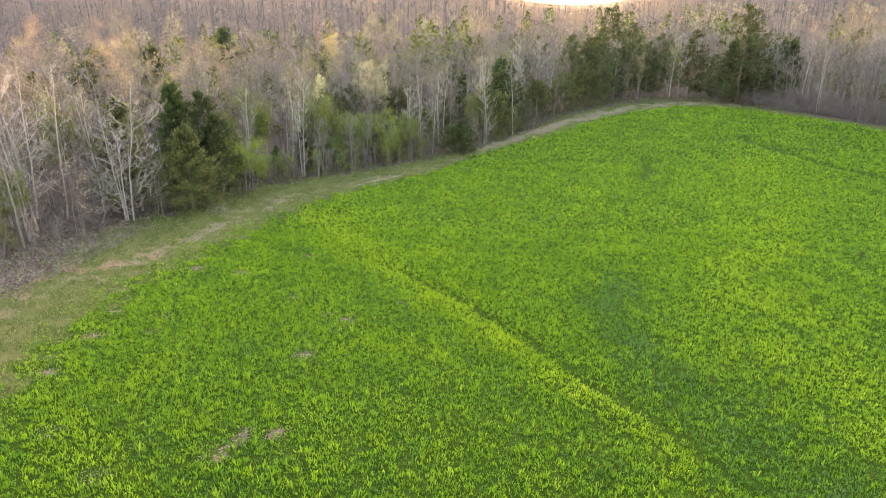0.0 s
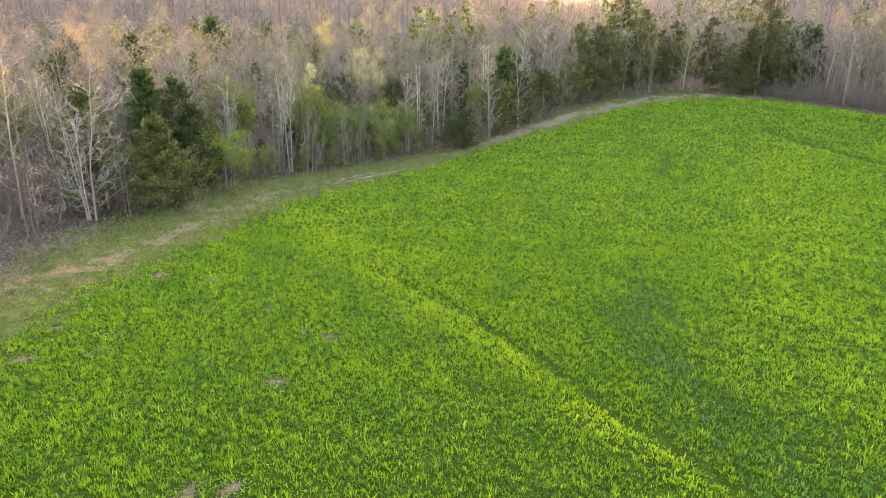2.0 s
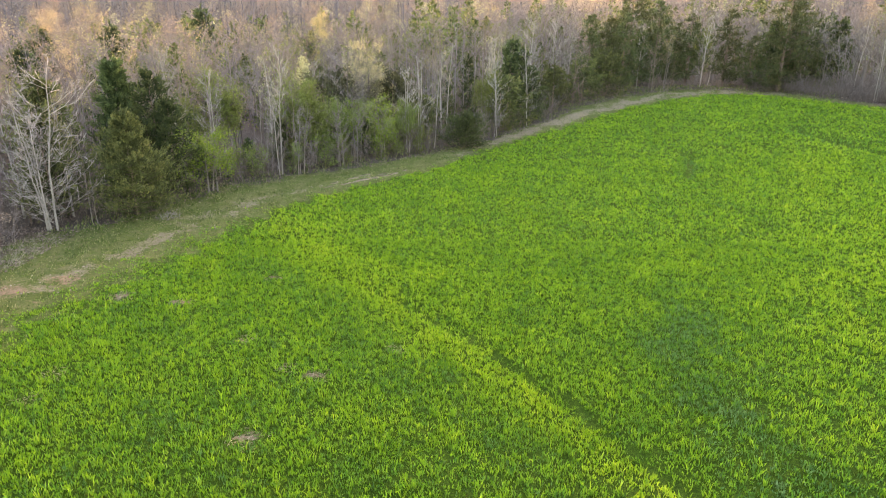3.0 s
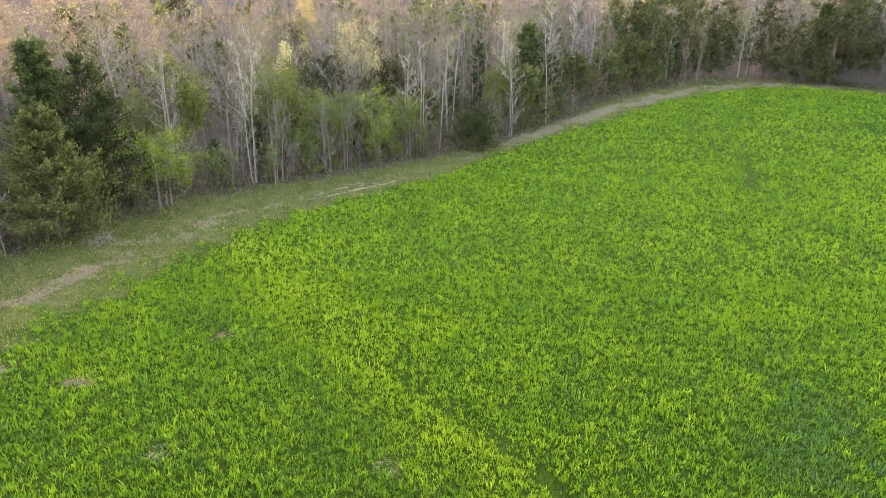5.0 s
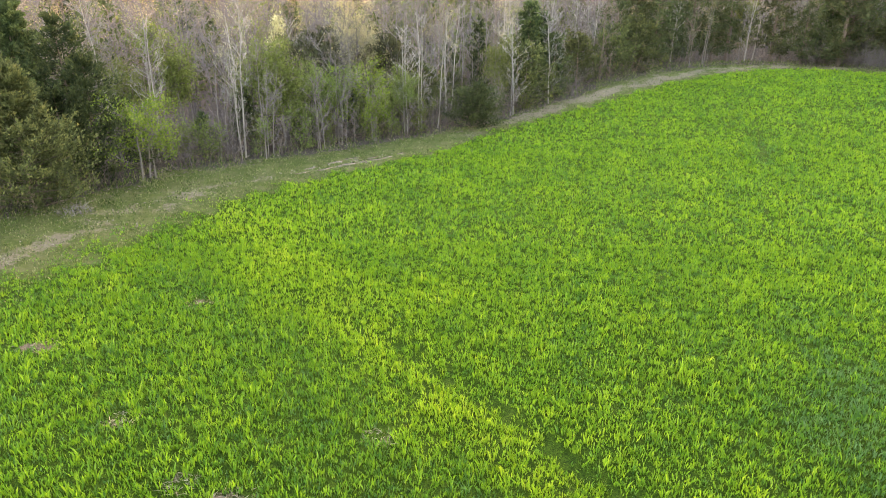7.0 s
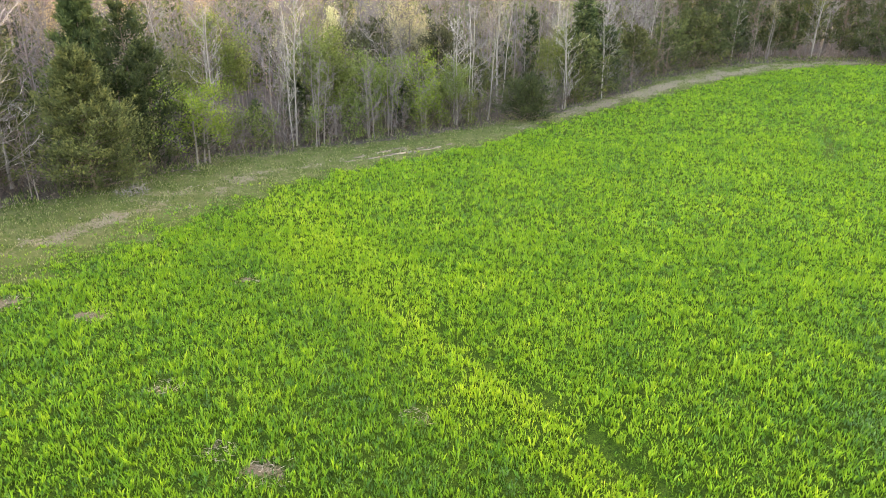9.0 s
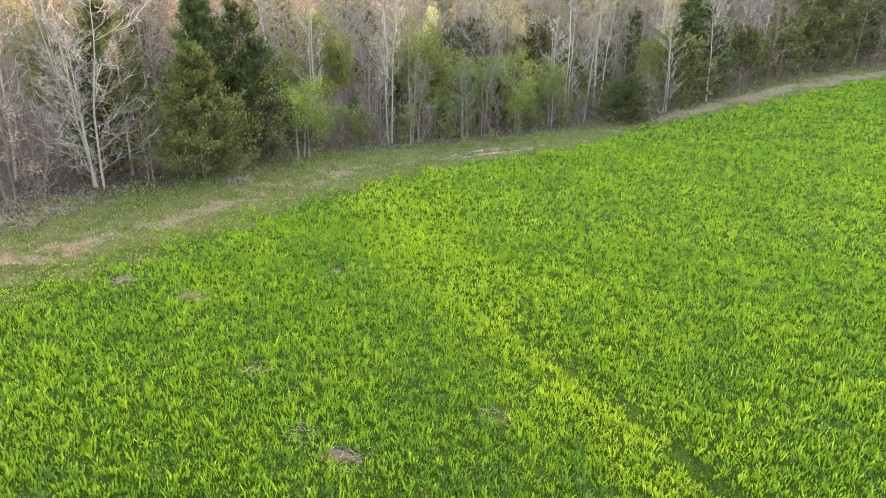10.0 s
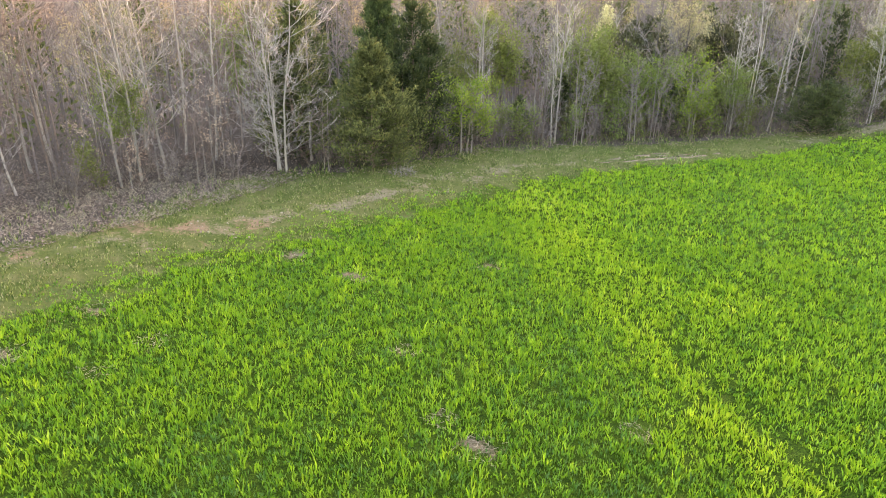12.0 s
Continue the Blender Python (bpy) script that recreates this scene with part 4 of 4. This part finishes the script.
# ---- the wood's foot and the verge ----
def undergrowth(name, label, places, low, high, mat, seed, flat=.7, radius=.009):
    """A tangle of thin stems."""
    r = np.random.default_rng(seed)
    x, y = np.array(places).T
    n = len(x)
    a, up = r.uniform(0, 6.283, n), r.uniform(.25, 1.6, n) * (1.2 - flat)
    ln = r.uniform(low, high, n)
    p = np.stack([x, y, height(x, y) - .05 + r.uniform(0, .6, n) * ln * (1 - flat)], -1)
    d = unit(np.stack([np.cos(a), np.sin(a), up * 2], -1))
    e = p + d * ln[:, None]
    s = Sheaf()
    s.twigs(p, e, radius)
    c = p + (e - p) * r.uniform(.3, .9, (n, 1))
    s.twigs(c, c + unit(d + r.normal(0, .7, d.shape)) * ln[:, None] * .5, radius * .7)
    return tagged(new(name, s.mesh(name, [mat])), label, "undergrowth", kind="stuff")


def belt(n, near, far, seed, x0=-46, x1=56, y0=24, y1=102, fade=4.0):
    """Places along the wood's foot, more of them near its edge."""
    r = np.random.default_rng(seed)
    out = []
    while len(out) < n:
        x, y = r.uniform(x0, x1, 4000), r.uniform(y0, y1, 4000)
        d, s = dist_line(x, y, WOOD_EDGE)
        d = d * s
        ok = (d > near) & (d < far) & (r.uniform(0, 1, 4000) < np.exp(-np.maximum(d, 0) / fade)) & (waves(x, y, 3, seed) > r.uniform(-1.2, .5, 4000))
        out += list(zip(x[ok], y[ok]))
    return out[:n]


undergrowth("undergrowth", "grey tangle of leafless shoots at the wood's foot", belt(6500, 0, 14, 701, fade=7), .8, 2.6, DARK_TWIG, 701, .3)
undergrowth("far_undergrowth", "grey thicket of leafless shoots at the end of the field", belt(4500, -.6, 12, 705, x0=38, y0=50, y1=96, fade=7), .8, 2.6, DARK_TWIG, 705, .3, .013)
undergrowth("russet_undergrowth", "brown tangle of leafless shoots at the wood's foot", belt(5000, 0, 14, 702, fade=7), .6, 2.0, BROWN_BARK, 702, .4)
undergrowth("dry_brush", "pale dead brush lying matted at the wood's foot", belt(10000, -4, 6, 703, x1=-22, y1=44, fade=8) + belt(1200, -.8, 1.2, 704), .15, .55, DRY_STRAW, 703, .8, .005)


def verge():
    """Short weeds and dead grass between the crop and the wood."""
    r = np.random.default_rng(801)
    x, y = r.uniform(-34, 52, 480000), r.uniform(16, 96, 480000)
    near = (dist_line(x, y, TRACK)[0] < 6.5) & (r.uniform(0, 1, 480000) < np.where(y < 55, 1, .6))
    x, y = x[near], y[near]
    field, litter, track, clay, bare = zones(x, y)
    de, se = dist_line(x, y, FIELD_EDGE)
    cover = np.maximum(1 - field, .5 * np.exp(-(de / 2.6) ** 2)) * (1 - np.where((x < -20) & (y < 46), .93, .6) * litter) * (1 - .8 * np.clip(track * 1.1, 0, 1)) * (1 - clay) * np.clip(.65 + .6 * waves(x, y, 2.4, 81), .12, 1)
    keep = r.uniform(0, 1, len(x)) < cover
    x, y = x[keep], y[keep]
    tall = .10 + .06 * np.abs(waves(x, y, 2, 82)) + .2 * zones(x, y)[1]
    v, t, tuft = blades(x, y, 3, tall, .03, .1, 802)
    return tagged(new("verge_grass", mesh_of("verge_grass", v, [t], [WEED])), "short weedy grass and dead stalks along the track", "grass", kind="stuff")


verge()


# ---- small things by the track ----
def water_material():
    m, nt, bsdf, out = material("muddy_water")
    nt.links.new(ramp(nt, noise_tex(nt, 2.0), [(.3, (.10, .075, .05)), (.7, (.16, .125, .09))]), bsdf.inputs["Base Color"])
    bsdf.inputs["Roughness"].default_value = .06
    bump = node(nt, "ShaderNodeBump", Strength=.15, Distance=.01)
    nt.links.new(noise_tex(nt, 14.0), bump.inputs["Height"])
    nt.links.new(bump.outputs[0], bsdf.inputs["Normal"])
    return m


WATER = water_material()


def puddle(x, y, length, width, turn, seed):
    """A shallow pool with a ragged outline, lying in the track."""
    r = np.random.default_rng(seed)
    n = 22
    a = np.arange(n) * 2 * math.pi / n
    k = 1 + r.normal(0, .26, n)
    px, py = np.cos(a) * length * .5 * k, np.sin(a) * width * .5 * k
    c, q = math.cos(radians(turn)), math.sin(radians(turn))
    wx, wy = x + px * c - py * q, y + px * q + py * c
    rim = np.stack([wx, wy, height(wx, wy) + .045], -1)
    low = np.stack([wx, wy, height(wx, wy) - .05], -1)
    i = np.arange(n)
    me = mesh_of("puddle", np.concatenate([rim, low]), [i[None], np.stack([i, i + n, (i + 1) % n + n, (i + 1) % n], -1)], [WATER])
    return tagged(new("puddle", me), "shallow muddy puddle shining in the wheel track", "puddle", "puddles in the track", "structure")


for i, (x, y, ln, wd, tn) in enumerate([(-6.7, 59.1, 1.0, .3, 34), (-5.8, 59.9, 1.2, .5, 46), (-5.1, 60.5, .9, .4, 30), (-4.4, 61.1, .8, .26, 44), (-6.4, 60.1, .7, .2, 36), (-8.0, 58.0, .9, .22, 40),
                                         (-7.3, 58.5, .6, .2, 30), (-3.6, 61.9, .6, .18, 48), (-5.4, 61.0, .6, .16, 50), (-7.6, 59.5, 1.0, .2, 38), (-6.7, 60.6, .9, .18, 40), (-8.9, 58.3, .8, .18, 42), (-9.3, 57.2, .8, .16, 42)]):
    puddle(x, y, ln, wd, tn, 900 + i)


def brush_pile(x, y, size, seed):
    """A heap of dead roots and twigs."""
    r = np.random.default_rng(seed)
    n = 130
    a, d = r.uniform(0, 6.283, n), size * np.sqrt(r.uniform(0, 1, n))
    p = np.stack([np.cos(a) * d, np.sin(a) * d, r.uniform(0, .5, n) * (size * 1.2 - d) - .03], -1)
    e = p + unit(r.normal(0, 1, (n, 3)) + np.array([0, 0, .5])) * r.uniform(.25, .8, (n, 1)) * size
    e[:, 2] = np.maximum(e[:, 2], -.02)
    s = Sheaf()
    s.twigs(p, e, .014)
    ob = new("brush_pile", s.mesh("brush_pile", [GREY_BARK]))
    ob.location = (x, y, float(height(x, y)))
    return tagged(ob, "grey heap of dead roots and twigs under the cedar", "brush", kind="stuff")


brush_pile(-18.2, 48.9, .8, 951)


def straw():
    """Dead straw lying on the bare spots of the field and along the track."""
    r = np.random.default_rng(961)
    x, y = [], []
    for cx, cy, rad in BARE:
        a, d = r.uniform(0, 6.283, 60), rad * 1.3 * np.sqrt(r.uniform(0, 1, 60))
        x.append(cx + np.cos(a) * d), y.append(cy + np.sin(a) * d)
    x, y = np.concatenate(x), np.concatenate(y)
    a = r.uniform(0, 6.283, len(x))
    p = np.stack([x, y, height(x, y) + .02], -1)
    s = Sheaf()
    s.twigs(p, p + np.stack([np.cos(a), np.sin(a), r.uniform(0, .4, len(x))], -1) * r.uniform(.08, .26, (len(x), 1)), .008)
    return tagged(new("dead_straw", s.mesh("dead_straw", [DRY_STRAW])), "pale dead straw lying on bare spots in the crop", "straw", kind="stuff")


straw()


def leaf_litter():
    """Fallen leaves on the wood's floor, along its edge."""
    r = np.random.default_rng(971)
    x, y = np.array(belt(20000, -1.6, 11, 972, fade=8) + belt(17000, -4, 7, 973, x1=-22, y1=46, fade=9)).T
    at = np.stack([x, y, height(x, y) + r.uniform(.02, .09, len(x))], -1)
    a = r.uniform(0, 6.283, len(x))
    way = unit(np.stack([np.cos(a), np.sin(a), r.normal(0, .25, len(x))], -1))
    side = unit(np.cross(np.array([0, 0, 1.0]) + r.normal(0, .3, at.shape), way))
    s = Sheaf()
    ln = r.uniform(.07, .17, len(x))
    s.leaves(at, way, side, ln, ln * .7)
    return tagged(new("leaf_litter", s.mesh("leaf_litter", [BROWN_LEAVES])), "dead tan leaves strewn over the wood floor", "leaves", kind="stuff")


leaf_litter()


def track_clods():
    """Pale clods and small stones on the wheel track."""
    r = np.random.default_rng(981)
    v, f, n = [], [], 0
    ring = np.arange(5) * 2 * math.pi / 5
    while n < 420:
        k = r.uniform(0, len(TRACK) - 1.001)
        i = int(k)
        x = TRACK[i][0] + (TRACK[i + 1][0] - TRACK[i][0]) * (k - i) + r.normal(0, .8)
        y = TRACK[i][1] + (TRACK[i + 1][1] - TRACK[i][1]) * (k - i) + r.normal(0, .8)
        if zones(np.array([x]), np.array([y]))[2][0] < .25:
            continue
        size = r.uniform(.02, .06)
        z = float(height(x, y))
        rim = np.stack([x + np.cos(ring) * size * r.uniform(.7, 1.4, 5), y + np.sin(ring) * size * r.uniform(.7, 1.4, 5), np.full(5, z) + size * r.uniform(0, .3, 5)], -1)
        v += [rim, np.array([[x, y, z + size * r.uniform(.5, .9) + .02], [x, y, z - .05]])]
        for j in range(5):
            f += [(n * 7 + j, n * 7 + (j + 1) % 5, n * 7 + 5), (n * 7 + (j + 1) % 5, n * 7 + j, n * 7 + 6)]
        n += 1
    m, nt, bsdf, out = material("pale_clods")
    nt.links.new(mix(nt, per_island(nt), (.13, .11, .085), (.25, .22, .18)), bsdf.inputs["Base Color"])
    bsdf.inputs["Roughness"].default_value = .95
    return tagged(new("track_clods", mesh_of("track_clods", np.concatenate(v), [np.array(f)], [m])), "pale clods and small stones on the dirt track", "stones", kind="stuff")


track_clods()
